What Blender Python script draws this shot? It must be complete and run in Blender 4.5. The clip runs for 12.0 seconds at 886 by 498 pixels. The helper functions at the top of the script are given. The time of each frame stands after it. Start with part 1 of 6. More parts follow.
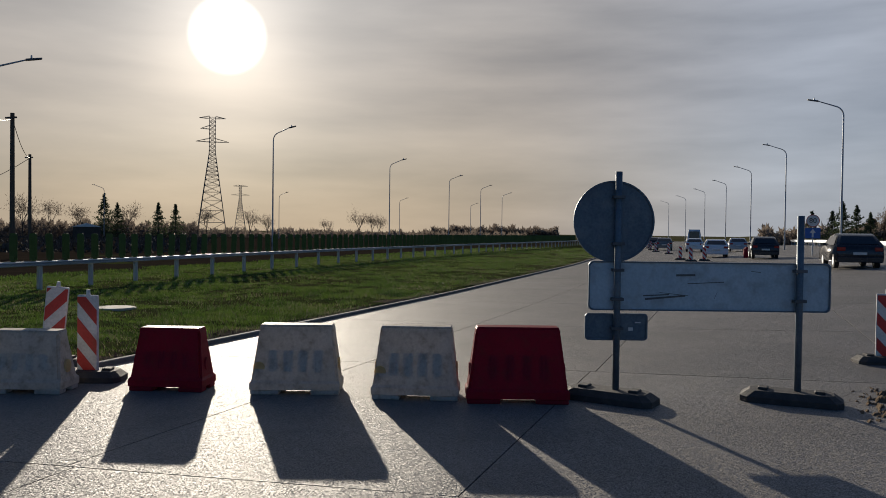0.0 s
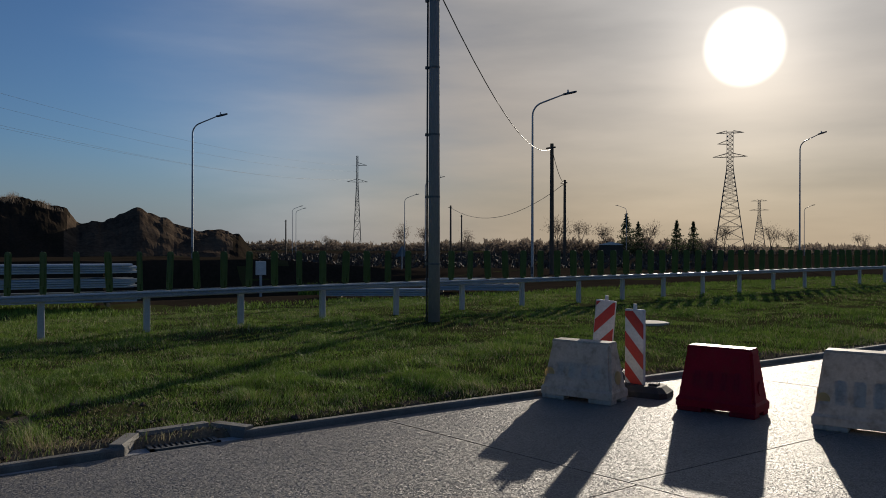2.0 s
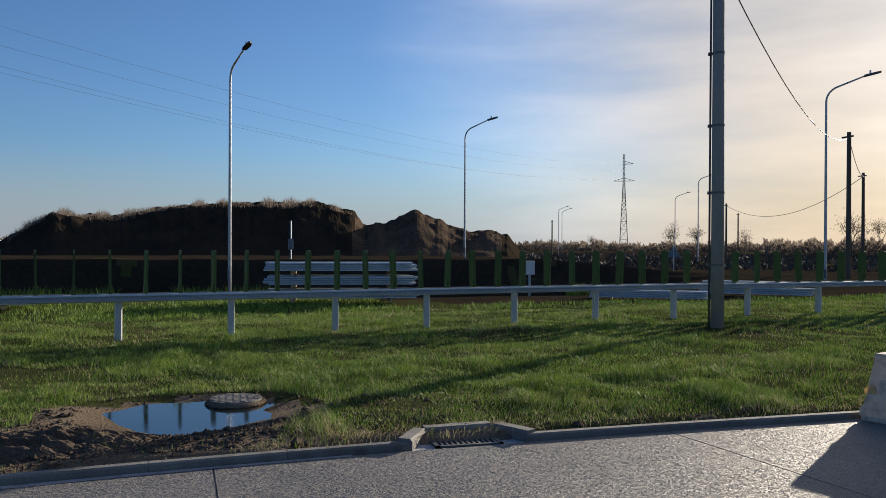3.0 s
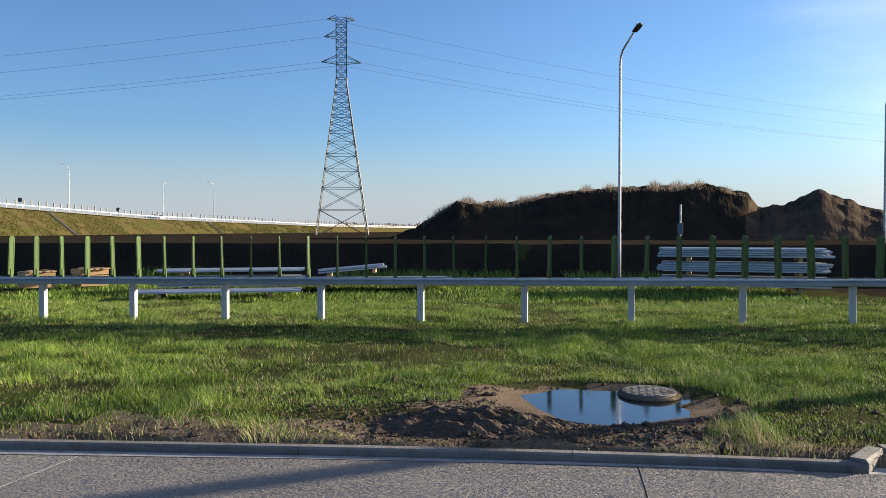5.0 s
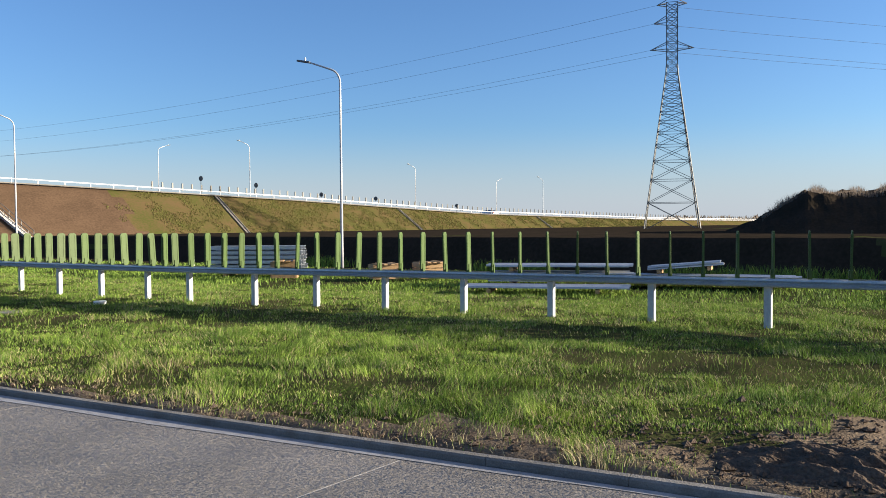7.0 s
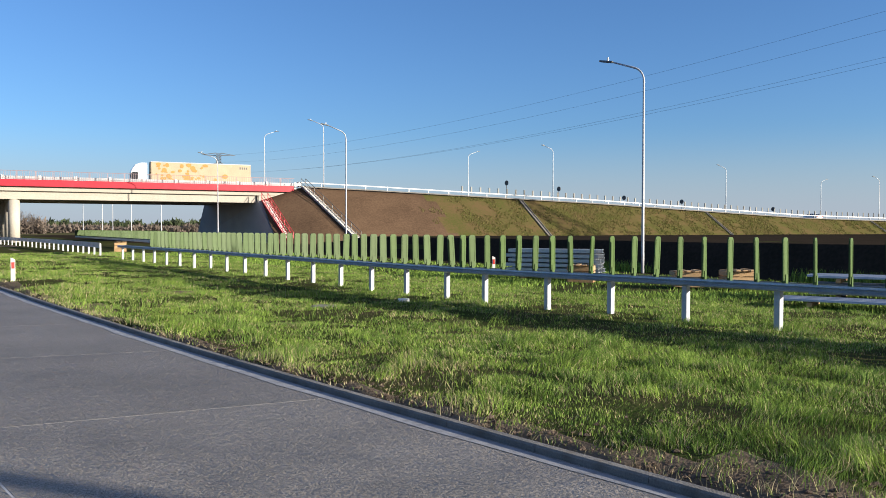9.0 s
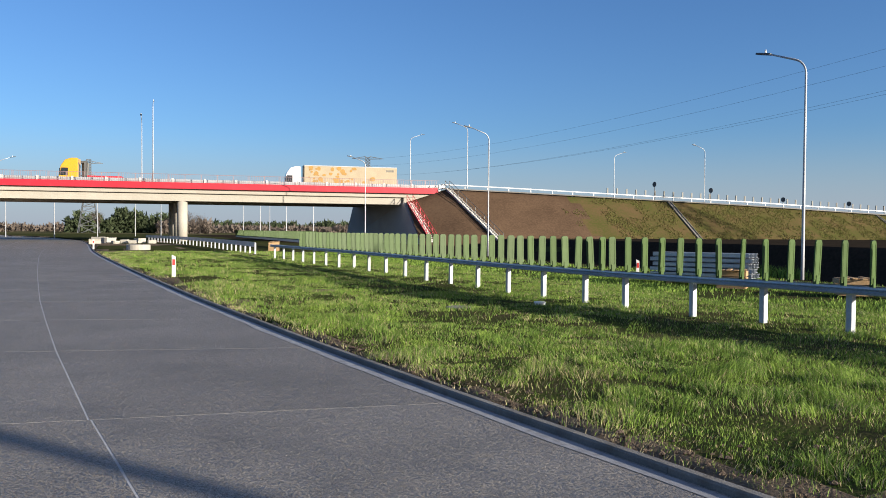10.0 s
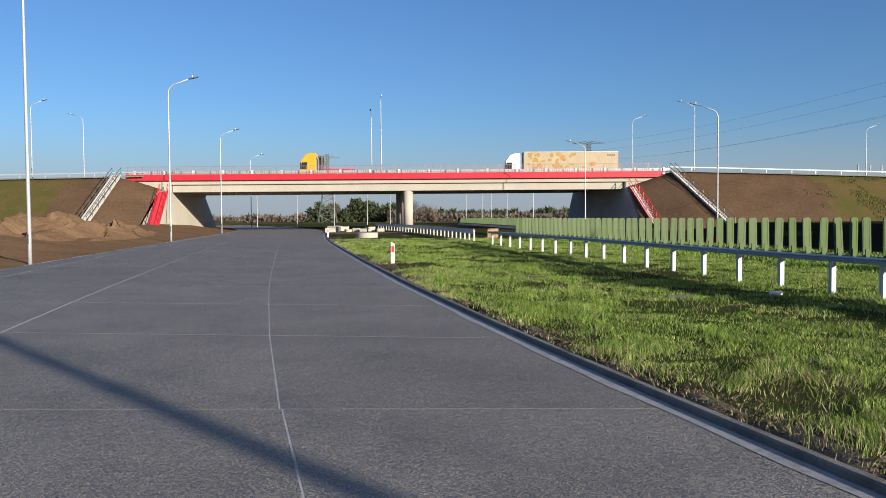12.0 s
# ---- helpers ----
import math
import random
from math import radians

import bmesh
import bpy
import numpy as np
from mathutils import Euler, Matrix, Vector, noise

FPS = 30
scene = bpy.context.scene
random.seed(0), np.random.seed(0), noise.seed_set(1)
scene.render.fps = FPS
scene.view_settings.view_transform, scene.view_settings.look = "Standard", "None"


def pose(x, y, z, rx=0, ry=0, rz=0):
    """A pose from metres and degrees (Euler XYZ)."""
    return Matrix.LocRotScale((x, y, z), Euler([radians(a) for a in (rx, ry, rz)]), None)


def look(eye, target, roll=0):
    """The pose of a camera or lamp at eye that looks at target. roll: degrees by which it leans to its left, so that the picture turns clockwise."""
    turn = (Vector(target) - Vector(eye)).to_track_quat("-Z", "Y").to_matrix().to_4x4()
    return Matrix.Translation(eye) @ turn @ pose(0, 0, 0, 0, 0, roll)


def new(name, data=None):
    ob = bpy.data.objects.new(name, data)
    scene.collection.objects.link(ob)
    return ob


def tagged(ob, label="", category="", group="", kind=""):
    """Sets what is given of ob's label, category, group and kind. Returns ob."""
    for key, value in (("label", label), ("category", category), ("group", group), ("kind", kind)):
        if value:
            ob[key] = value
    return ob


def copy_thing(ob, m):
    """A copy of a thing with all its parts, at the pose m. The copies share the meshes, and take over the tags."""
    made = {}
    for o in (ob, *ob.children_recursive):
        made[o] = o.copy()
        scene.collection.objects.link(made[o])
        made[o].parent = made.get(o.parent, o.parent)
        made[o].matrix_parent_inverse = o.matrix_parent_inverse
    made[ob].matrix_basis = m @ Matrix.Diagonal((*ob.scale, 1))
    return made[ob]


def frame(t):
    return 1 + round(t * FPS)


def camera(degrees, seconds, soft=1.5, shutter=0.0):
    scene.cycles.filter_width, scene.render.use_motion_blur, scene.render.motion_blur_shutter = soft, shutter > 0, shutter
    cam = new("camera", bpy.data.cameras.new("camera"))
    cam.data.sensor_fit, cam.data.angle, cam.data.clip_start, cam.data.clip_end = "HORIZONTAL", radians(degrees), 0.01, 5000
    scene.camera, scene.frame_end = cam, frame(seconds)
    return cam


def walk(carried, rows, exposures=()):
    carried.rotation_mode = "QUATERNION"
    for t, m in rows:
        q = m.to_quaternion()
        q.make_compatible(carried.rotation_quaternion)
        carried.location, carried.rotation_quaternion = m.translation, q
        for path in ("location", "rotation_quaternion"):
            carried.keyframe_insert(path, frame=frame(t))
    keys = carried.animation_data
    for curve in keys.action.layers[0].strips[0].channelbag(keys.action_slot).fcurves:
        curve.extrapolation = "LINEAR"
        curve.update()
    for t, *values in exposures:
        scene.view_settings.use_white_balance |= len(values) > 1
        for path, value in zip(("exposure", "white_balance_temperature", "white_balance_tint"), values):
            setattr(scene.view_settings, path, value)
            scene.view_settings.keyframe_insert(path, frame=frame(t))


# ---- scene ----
cam = camera(58.22, 12.0, soft=0.9)
PATH = [  # seconds, eye x y z, heading to the left of +y, pitch, roll
    (0, 1.671, 0.430, 1.710, 20.44, -1.17, 0.74),
    (0.5, 1.572, 0.497, 1.689, 28.98, -0.88, 0.69),
    (1, 1.464, 0.613, 1.686, 37.71, -0.62, 0.50),
    (1.5, 1.311, 0.648, 1.677, 46.80, -0.40, 0.30),
    (2, 1.123, 0.605, 1.669, 56.40, -0.20, 0.10),
    (2.5, 0.926, 0.585, 1.663, 66.08, -0.16, 0.08),
    (3, 0.731, 0.602, 1.651, 75.32, -0.23, 0.23),
    (3.5, 0.557, 0.581, 1.645, 82.91, -0.53, 0.37),
    (3.7, 0.476, 0.542, 1.631, 85.81, -0.59, 0.29),
    (5.3, 0.324, 0.270, 1.701, 105.96, -1.51, -0.07),
    (5.5, 0.279, 0.247, 1.720, 108.38, -1.54, -0.06),
    (6, 0.084, 0.152, 1.722, 114.08, -1.63, -0.17),
    (6.5, -0.153, 0.080, 1.702, 119.73, -1.71, -0.32),
    (7, -0.332, -0.010, 1.692, 125.60, -1.74, -0.46),
    (7.5, -0.520, -0.173, 1.677, 131.50, -1.71, -0.55),
    (7.7, -0.569, -0.193, 1.684, 133.91, -1.75, -0.31),
    (9.3, -0.950, -0.418, 1.682, 150.10, -1.28, 0.15),
    (9.5, -0.997, -0.458, 1.672, 152.19, -1.23, 0.28),
    (10, -1.193, -0.584, 1.656, 157.43, -1.29, 0.44),
    (10.5, -1.329, -0.742, 1.647, 162.53, -1.50, 0.23),
    (11, -1.401, -0.927, 1.641, 167.06, -1.79, -0.01),
    (11.5, -1.473, -1.082, 1.629, 170.73, -2.04, -0.29),
    (12, -1.604, -1.265, 1.613, 173.29, -2.26, -0.42),
]


def heading(x, y, z, yaw, pitch, roll):
    a, p = radians(yaw), radians(pitch)
    ahead = (-math.sin(a) * math.cos(p), math.cos(a) * math.cos(p), math.sin(p))
    return look((x, y, z), (x + ahead[0], y + ahead[1], z + ahead[2]), roll)


walk(cam, [(t, heading(*row)) for t, *row in PATH],
     exposures=[(0, 0.05, 6250, 10), (1, 0.0, 6250, 10), (2, -0.12, 6250, 10), (2.5, 0.15, 6250, 10), (3.0, 0.86, 6350, 10), (3.5, 1.08, 6450, 10), (5.5, 1.58, 6650, 10), (7.5, 1.52, 6400, 10), (9.5, 1.2, 6100, 10), (12, 0.92, 6150, 10)])

# ---- light ----
SUN_AZ, SUN_EL = 35.7, 13.2
SUN = Vector((-math.sin(radians(SUN_AZ)) * math.cos(radians(SUN_EL)),
              math.cos(radians(SUN_AZ)) * math.cos(radians(SUN_EL)), math.sin(radians(SUN_EL))))
sun_data = bpy.data.lights.new("sun", "SUN")
sun_data.energy, sun_data.angle, sun_data.color = 5.0, radians(0.6), (1.0, 0.87, 0.69)
sun = new("sun", sun_data)
sun.matrix_world = look(SUN * 50, (0, 0, 0))

world = bpy.data.worlds.new("world")
scene.world = world
world.use_nodes = True
wn, wl = world.node_tree.nodes, world.node_tree.links
wn.clear()


def wnode(kind, **values):
    n = wn.new(kind)
    for key, value in values.items():
        n.inputs[int(key[1:])].default_value = value
    return n


def wmath(op, a, b=None, clamp=False):
    n = wn.new("ShaderNodeMath")
    n.operation, n.use_clamp = op, clamp
    for i, v in enumerate((a, b)):
        if v is None:
            continue
        if isinstance(v, (int, float)):
            n.inputs[i].default_value = v
        else:
            wl.new(v, n.inputs[i])
    return n.outputs[0]


sky = wn.new("ShaderNodeTexSky")
sky.sky_type, sky.sun_disc = "NISHITA", False
sky.sun_elevation, sky.sun_rotation = radians(SUN_EL), radians(-SUN_AZ)
sky.air_density, sky.dust_density, sky.ozone_density = 1.0, 0.6, 2.5
coord = wn.new("ShaderNodeTexCoord")
dot = wn.new("ShaderNodeVectorMath")
dot.operation = "DOT_PRODUCT"
wl.new(coord.outputs["Generated"], dot.inputs[0])
dot.inputs[1].default_value = SUN
cosang = wmath("MAXIMUM", dot.outputs["Value"], 0.0)
# thin streaky cloud veil round the sun
stretch = wn.new("ShaderNodeMapping")
stretch.inputs["Scale"].default_value = (1.6, 1.6, 9.0)
wl.new(coord.outputs["Generated"], stretch.inputs["Vector"])
cloud = wn.new("ShaderNodeTexNoise")
cloud.inputs["Scale"].default_value, cloud.inputs["Detail"].default_value = 2.2, 6.0
wl.new(stretch.outputs["Vector"], cloud.inputs["Vector"])
veil_edge = wn.new("ShaderNodeMapRange")
veil_edge.interpolation_type = "SMOOTHSTEP"
axes = wn.new("ShaderNodeSeparateXYZ")
wl.new(coord.outputs["Generated"], axes.inputs[0])
drift = wmath("ADD", wmath("MULTIPLY", axes.outputs["X"], 0.25), 0.17)
wl.new(wmath("ADD", drift, wmath("ADD", dot.outputs["Value"], wmath("MULTIPLY", wmath("SUBTRACT", cloud.outputs["Fac"], 0.5), 0.13))), veil_edge.inputs["Value"])
veil_edge.inputs["From Min"].default_value, veil_edge.inputs["From Max"].default_value = 0.64, 0.96
wisps = wmath("ADD", 0.38, wmath("MULTIPLY", cloud.outputs["Fac"], 1.05))
veil = wmath("MULTIPLY", veil_edge.outputs["Result"], 0.85)
halo = wmath("ADD", wmath("MULTIPLY", wmath("POWER", cosang, 30.0), 0.34), wmath("MULTIPLY", wmath("POWER", cosang, 300.0), 1.0))
disc = wn.new("ShaderNodeMapRange")
disc.interpolation_type = "SMOOTHSTEP"
wl.new(dot.outputs["Value"], disc.inputs["Value"])
disc.inputs["From Min"].default_value, disc.inputs["From Max"].default_value = math.cos(radians(2.75)), math.cos(radians(0.4))
disc.inputs["To Max"].default_value = 3.0
sky_bg = wn.new("ShaderNodeBackground")
sky_bg.inputs["Strength"].default_value = 0.058
tint = wn.new("ShaderNodeMix")
tint.data_type, tint.blend_type = "RGBA", "MULTIPLY"
tint.inputs["Factor"].default_value = 1.0
wl.new(sky.outputs["Color"], tint.inputs["A"])
tint.inputs["B"].default_value = (0.66, 0.88, 1.2, 1)
# pale haze low over the horizon
low_sky = wn.new("ShaderNodeSeparateXYZ")
wl.new(coord.outputs["Generated"], low_sky.inputs[0])
haze = wn.new("ShaderNodeMapRange")
haze.interpolation_type = "SMOOTHSTEP"
wl.new(low_sky.outputs["Z"], haze.inputs["Value"])
haze.inputs["From Min"].default_value, haze.inputs["From Max"].default_value = 0.0, 0.13
haze.inputs["To Min"].default_value, haze.inputs["To Max"].default_value = 0.75, 0.0
hazy = wn.new("ShaderNodeMix")
hazy.data_type = "RGBA"
wl.new(haze.outputs["Result"], hazy.inputs["Factor"])
wl.new(tint.outputs["Result"], hazy.inputs["A"])
hazy.inputs["B"].default_value = (3.5, 3.75, 4.35, 1)
wl.new(hazy.outputs["Result"], sky_bg.inputs["Color"])
veil_bg = wn.new("ShaderNodeBackground")
level = wn.new("ShaderNodeSeparateXYZ")
wl.new(coord.outputs["Generated"], level.inputs[0])
warm = wn.new("ShaderNodeMapRange")
warm.interpolation_type = "SMOOTHSTEP"
wl.new(level.outputs["Z"], warm.inputs["Value"])
warm.inputs["From Min"].default_value, warm.inputs["From Max"].default_value = 0.02, 0.34
tone = wn.new("ShaderNodeMix")
tone.data_type = "RGBA"
wl.new(warm.outputs["Result"], tone.inputs["Factor"])
tone.inputs["A"].default_value, tone.inputs["B"].default_value = (0.70, 0.53, 0.355, 1), (0.60, 0.535, 0.455, 1)
near_sun = wn.new("ShaderNodeMapRange")
near_sun.interpolation_type = "SMOOTHSTEP"
wl.new(dot.outputs["Value"], near_sun.inputs["Value"])
near_sun.inputs["From Min"].default_value, near_sun.inputs["From Max"].default_value = 0.76, 0.97
veil_tone = wn.new("ShaderNodeMix")
veil_tone.data_type = "RGBA"
wl.new(near_sun.outputs["Result"], veil_tone.inputs["Factor"])
veil_tone.inputs["A"].default_value = (0.66, 0.68, 0.725, 1)
wl.new(tone.outputs["Result"], veil_tone.inputs["B"])
wl.new(veil_tone.outputs["Result"], veil_bg.inputs["Color"])
wl.new(wmath("ADD", wmath("MULTIPLY", wisps, 0.66), halo), veil_bg.inputs["Strength"])
mixed = wn.new("ShaderNodeMixShader")
wl.new(veil, mixed.inputs["Fac"])
wl.new(sky_bg.outputs[0], mixed.inputs[1])
wl.new(veil_bg.outputs[0], mixed.inputs[2])
disc_bg = wn.new("ShaderNodeBackground")
disc_bg.inputs["Color"].default_value = (1.0, 0.95, 0.82, 1)
wl.new(disc.outputs["Result"], disc_bg.inputs["Strength"])
both = wn.new("ShaderNodeAddShader")
wl.new(mixed.outputs[0], both.inputs[0])
wl.new(disc_bg.outputs[0], both.inputs[1])
wout = wn.new("ShaderNodeOutputWorld")
wl.new(both.outputs[0], wout.inputs["Surface"])


# ---- materials ----
def material(name, a, b=None, rough=0.7, metal=0.0, scale=3.0, fine=40.0, bump=0.2, contrast=0.5, island=0.0, stretch_z=1.0, spec=0.5, dirt=None, dirt_amount=0.0, broad_weight=1.0):
    """Two colours mixed by a broad and a fine noise, fine relief, optional stains and per-piece variation."""
    m = bpy.data.materials.new(name)
    m.use_nodes = True
    n, l = m.node_tree.nodes, m.node_tree.links
    p = n["Principled BSDF"]
    p.inputs["Roughness"].default_value, p.inputs["Metallic"].default_value = rough, metal
    p.inputs["Specular IOR Level"].default_value = spec
    b = b or tuple(c * 0.75 for c in a)
    tc = n.new("ShaderNodeTexCoord")
    mp = n.new("ShaderNodeMapping")
    mp.inputs["Scale"].default_value = (1, 1, stretch_z)
    l.new(tc.outputs["Object"], mp.inputs["Vector"])
    broad, grain = n.new("ShaderNodeTexNoise"), n.new("ShaderNodeTexNoise")
    for t, s, d in ((broad, scale, 5.0), (grain, fine, 3.0)):
        t.inputs["Scale"].default_value, t.inputs["Detail"].default_value = s, d
        l.new(mp.outputs["Vector"], t.inputs["Vector"])
    weigh = n.new("ShaderNodeMath")
    weigh.operation = "MULTIPLY_ADD"
    l.new(broad.outputs["Fac"], weigh.inputs[0])
    weigh.inputs[1].default_value, weigh.inputs[2].default_value = broad_weight, 0.5 - 0.5 * broad_weight
    mixf = n.new("ShaderNodeMath")
    mixf.operation = "ADD"
    l.new(weigh.outputs[0], mixf.inputs[0])
    l.new(grain.outputs["Fac"], mixf.inputs[1])
    ramp = n.new("ShaderNodeMapRange")
    l.new(mixf.outputs[0], ramp.inputs["Value"])
    ramp.inputs["From Min"].default_value, ramp.inputs["From Max"].default_value = 1 - contrast * 0.5, 1 + contrast * 0.5
    mix = n.new("ShaderNodeMix")
    mix.data_type = "RGBA"
    l.new(ramp.outputs["Result"], mix.inputs["Factor"])
    mix.inputs["A"].default_value, mix.inputs["B"].default_value = (*a, 1), (*b, 1)
    colour = mix.outputs["Result"]
    if dirt:
        spots = n.new("ShaderNodeTexNoise")
        spots.inputs["Scale"].default_value, spots.inputs["Detail"].default_value = scale * 2.3, 8.0
        l.new(mp.outputs["Vector"], spots.inputs["Vector"])
        sr = n.new("ShaderNodeMapRange")
        l.new(spots.outputs["Fac"], sr.inputs["Value"])
        sr.inputs["From Min"].default_value, sr.inputs["From Max"].default_value, sr.inputs["To Max"].default_value = 0.5, 0.72, dirt_amount
        dm = n.new("ShaderNodeMix")
        dm.data_type = "RGBA"
        l.new(sr.outputs["Result"], dm.inputs["Factor"])
        l.new(colour, dm.inputs["A"])
        dm.inputs["B"].default_value = (*dirt, 1)
        colour = dm.outputs["Result"]
    if island:
        info = n.new("ShaderNodeObjectInfo") if island > 0 else n.new("ShaderNodeNewGeometry")
        value = info.outputs["Random" if island > 0 else "Random Per Island"]
        hsv = n.new("ShaderNodeHueSaturation")
        vr = n.new("ShaderNodeMapRange")
        l.new(value, vr.inputs["Value"])
        vr.inputs["To Min"].default_value, vr.inputs["To Max"].default_value = 1 - abs(island), 1 + abs(island)
        l.new(vr.outputs["Result"], hsv.inputs["Value"])
        l.new(colour, hsv.inputs["Color"])
        colour = hsv.outputs["Color"]
    l.new(colour, p.inputs["Base Color"])
    rr = n.new("ShaderNodeMapRange")
    l.new(grain.outputs["Fac"], rr.inputs["Value"])
    rr.inputs["To Min"].default_value, rr.inputs["To Max"].default_value = max(rough - 0.12, 0.02), min(rough + 0.12, 1)
    l.new(rr.outputs["Result"], p.inputs["Roughness"])
    if bump:
        bp = n.new("ShaderNodeBump")
        bp.inputs["Strength"].default_value, bp.inputs["Distance"].default_value = bump, 0.02
        l.new(grain.outputs["Fac"], bp.inputs["Height"])
        l.new(bp.outputs["Normal"], p.inputs["Normal"])
    return m


M = {
    "concrete_road": material("concrete_road", (0.115, 0.106, 0.094), (0.26, 0.24, 0.217), rough=0.60, scale=0.6, fine=150, bump=1.0, contrast=0.42, island=0.07, spec=0.2, broad_weight=0.35, dirt=(0.085, 0.083, 0.082), dirt_amount=0.28),
    "joint": material("joint", (0.42, 0.42, 0.43), (0.29, 0.29, 0.30), rough=0.9),
    "kerb": material("kerb", (0.206, 0.194, 0.175), (0.125, 0.119, 0.110), rough=0.85, scale=2, fine=90, bump=0.4, island=0.1, dirt=(0.10, 0.085, 0.065), dirt_amount=0.7),
    "edge_line": material("edge_line", (0.32, 0.32, 0.33), (0.22, 0.22, 0.23), rough=0.6, scale=4, fine=120, dirt=(0.16, 0.155, 0.15), dirt_amount=0.8),
    "turf": material("turf", (0.036, 0.055, 0.014), (0.062, 0.052, 0.03), rough=0.95, scale=0.8, fine=25, bump=0.8, contrast=0.5, spec=0.0),
    "soil": material("soil", (0.20, 0.155, 0.11), (0.09, 0.07, 0.052), rough=0.95, scale=1.6, fine=40, bump=0.9, contrast=0.6, spec=0.0),
    "dark_soil": material("dark_soil", (0.125, 0.097, 0.076), (0.068, 0.053, 0.043), rough=0.95, scale=6, fine=45, bump=1.0, contrast=0.5, spec=0.0),
    "bank_earth": material("bank_earth", (0.115, 0.075, 0.048), (0.07, 0.046, 0.03), rough=0.95, scale=0.25, fine=4, bump=1.0, contrast=0.6, spec=0.0),
    "mound_soil": material("mound_soil", (0.105, 0.078, 0.056), (0.05, 0.038, 0.029), rough=0.95, scale=0.5, fine=3, bump=1.0, contrast=0.5, spec=0.0),
    "brown_earth": material("brown_earth", (0.21, 0.135, 0.08), (0.13, 0.082, 0.05), rough=0.95, scale=0.25, fine=4, bump=1.0, contrast=0.6, spec=0.0),
    "dark_earth": material("dark_earth", (0.038, 0.029, 0.022), (0.022, 0.019, 0.014), rough=0.95, scale=0.4, fine=5, bump=1.0, contrast=0.5, spec=0.0),
    "field": material("field", (0.10, 0.085, 0.05), (0.07, 0.075, 0.03), rough=0.95, scale=0.05, fine=1.5, bump=0.5, spec=0.0),
    "bank_grass": material("bank_grass", (0.066, 0.07, 0.021), (0.105, 0.073, 0.036), rough=0.95, scale=0.35, fine=3.5, bump=1.0, contrast=0.45, spec=0.0),
    "galvanised": material("galvanised", (0.48, 0.505, 0.53), (0.37, 0.40, 0.435), rough=0.52, metal=0.6, scale=3, fine=30, bump=0.05, island=0.06),
    "zinc_paint": material("zinc_paint", (0.43, 0.44, 0.46), (0.35, 0.365, 0.385), rough=0.5, metal=0.3, scale=2, fine=30, bump=0.05),
    "slat_green": material("slat_green", (0.058, 0.098, 0.026), (0.045, 0.077, 0.020), spec=0.3, rough=0.55, scale=4, fine=50, bump=0.05, island=0.12),
    "rubber": material("rubber", (0.028, 0.026, 0.025), (0.05, 0.046, 0.042), rough=0.75, scale=6, fine=90, bump=0.4, dirt=(0.10, 0.085, 0.07), dirt_amount=0.4),
    "sign_red": material("sign_red", (0.55, 0.035, 0.03), rough=0.4, bump=0, dirt=(0.3, 0.08, 0.06), dirt_amount=0.3),
    "sign_white": material("sign_white", (0.74, 0.73, 0.70), rough=0.4, bump=0, dirt=(0.45, 0.42, 0.36), dirt_amount=0.5),
    "sign_back": material("sign_back", (0.13, 0.175, 0.21), (0.09, 0.125, 0.155), rough=0.55, metal=0.3, scale=3, fine=40, bump=0.05, dirt=(0.24, 0.26, 0.26), dirt_amount=0.4),
    "sign_back_pale": material("sign_back_pale", (0.46, 0.55, 0.60), (0.36, 0.45, 0.50), rough=0.5, metal=0.2, scale=3, fine=40, bump=0.05, dirt=(0.26, 0.29, 0.31), dirt_amount=0.7),
    "black": material("black", (0.02, 0.02, 0.022), rough=0.5),
    "red_paint": material("red_paint", (0.46, 0.016, 0.032), (0.39, 0.014, 0.028), rough=0.45, scale=0.5, fine=10, bump=0.05, dirt=(0.4, 0.03, 0.05), dirt_amount=0.5),
    "railing_paint": material("railing_paint", (0.26, 0.17, 0.17), (0.21, 0.14, 0.14), rough=0.5, metal=0.2, scale=1, fine=10, bump=0.0),
    "concrete": material("concrete", (0.40, 0.375, 0.32), (0.33, 0.305, 0.26), rough=0.85, scale=0.3, fine=6, bump=0.15, dirt=(0.33, 0.30, 0.25), dirt_amount=0.5),
    "wall_blocks": material("wall_blocks", (0.42, 0.41, 0.39), (0.34, 0.33, 0.32), rough=0.85, scale=0.5, fine=8, bump=0.2, island=0.1),
    "steel_dark": material("steel_dark", (0.10, 0.10, 0.10), (0.15, 0.15, 0.14), rough=0.6, metal=0.5, scale=1, fine=10, bump=0.0),
    "steel_grey": material("steel_grey", (0.12, 0.128, 0.135), (0.08, 0.088, 0.092), rough=0.6, metal=0.3, scale=1, fine=10, bump=0.0),
    "pole_concrete": material("pole_concrete", (0.26, 0.25, 0.235), (0.20, 0.195, 0.18), rough=0.85, scale=1.5, fine=60, bump=0.2, stretch_z=0.2),
    "pole_wood": material("pole_wood", (0.13, 0.095, 0.065), (0.08, 0.06, 0.045), rough=0.9, scale=5, fine=40, bump=0.3, stretch_z=0.08),
    "wood": material("wood", (0.40, 0.26, 0.13), (0.30, 0.19, 0.09), rough=0.8, scale=3, fine=40, bump=0.2, island=0.12),
    "bark": material("bark", (0.075, 0.06, 0.048), (0.05, 0.04, 0.032), rough=0.9, scale=2, fine=20, bump=0.3),
    "water": material("water", (0.012, 0.013, 0.012), rough=0.01, scale=1, fine=3, bump=0.002, spec=0.9),
    "glass_dark": material("glass_dark", (0.015, 0.017, 0.02), rough=0.06, bump=0, spec=0.7),
    "tyre": material("tyre", (0.02, 0.02, 0.02), rough=0.8, fine=60, bump=0.2),
}


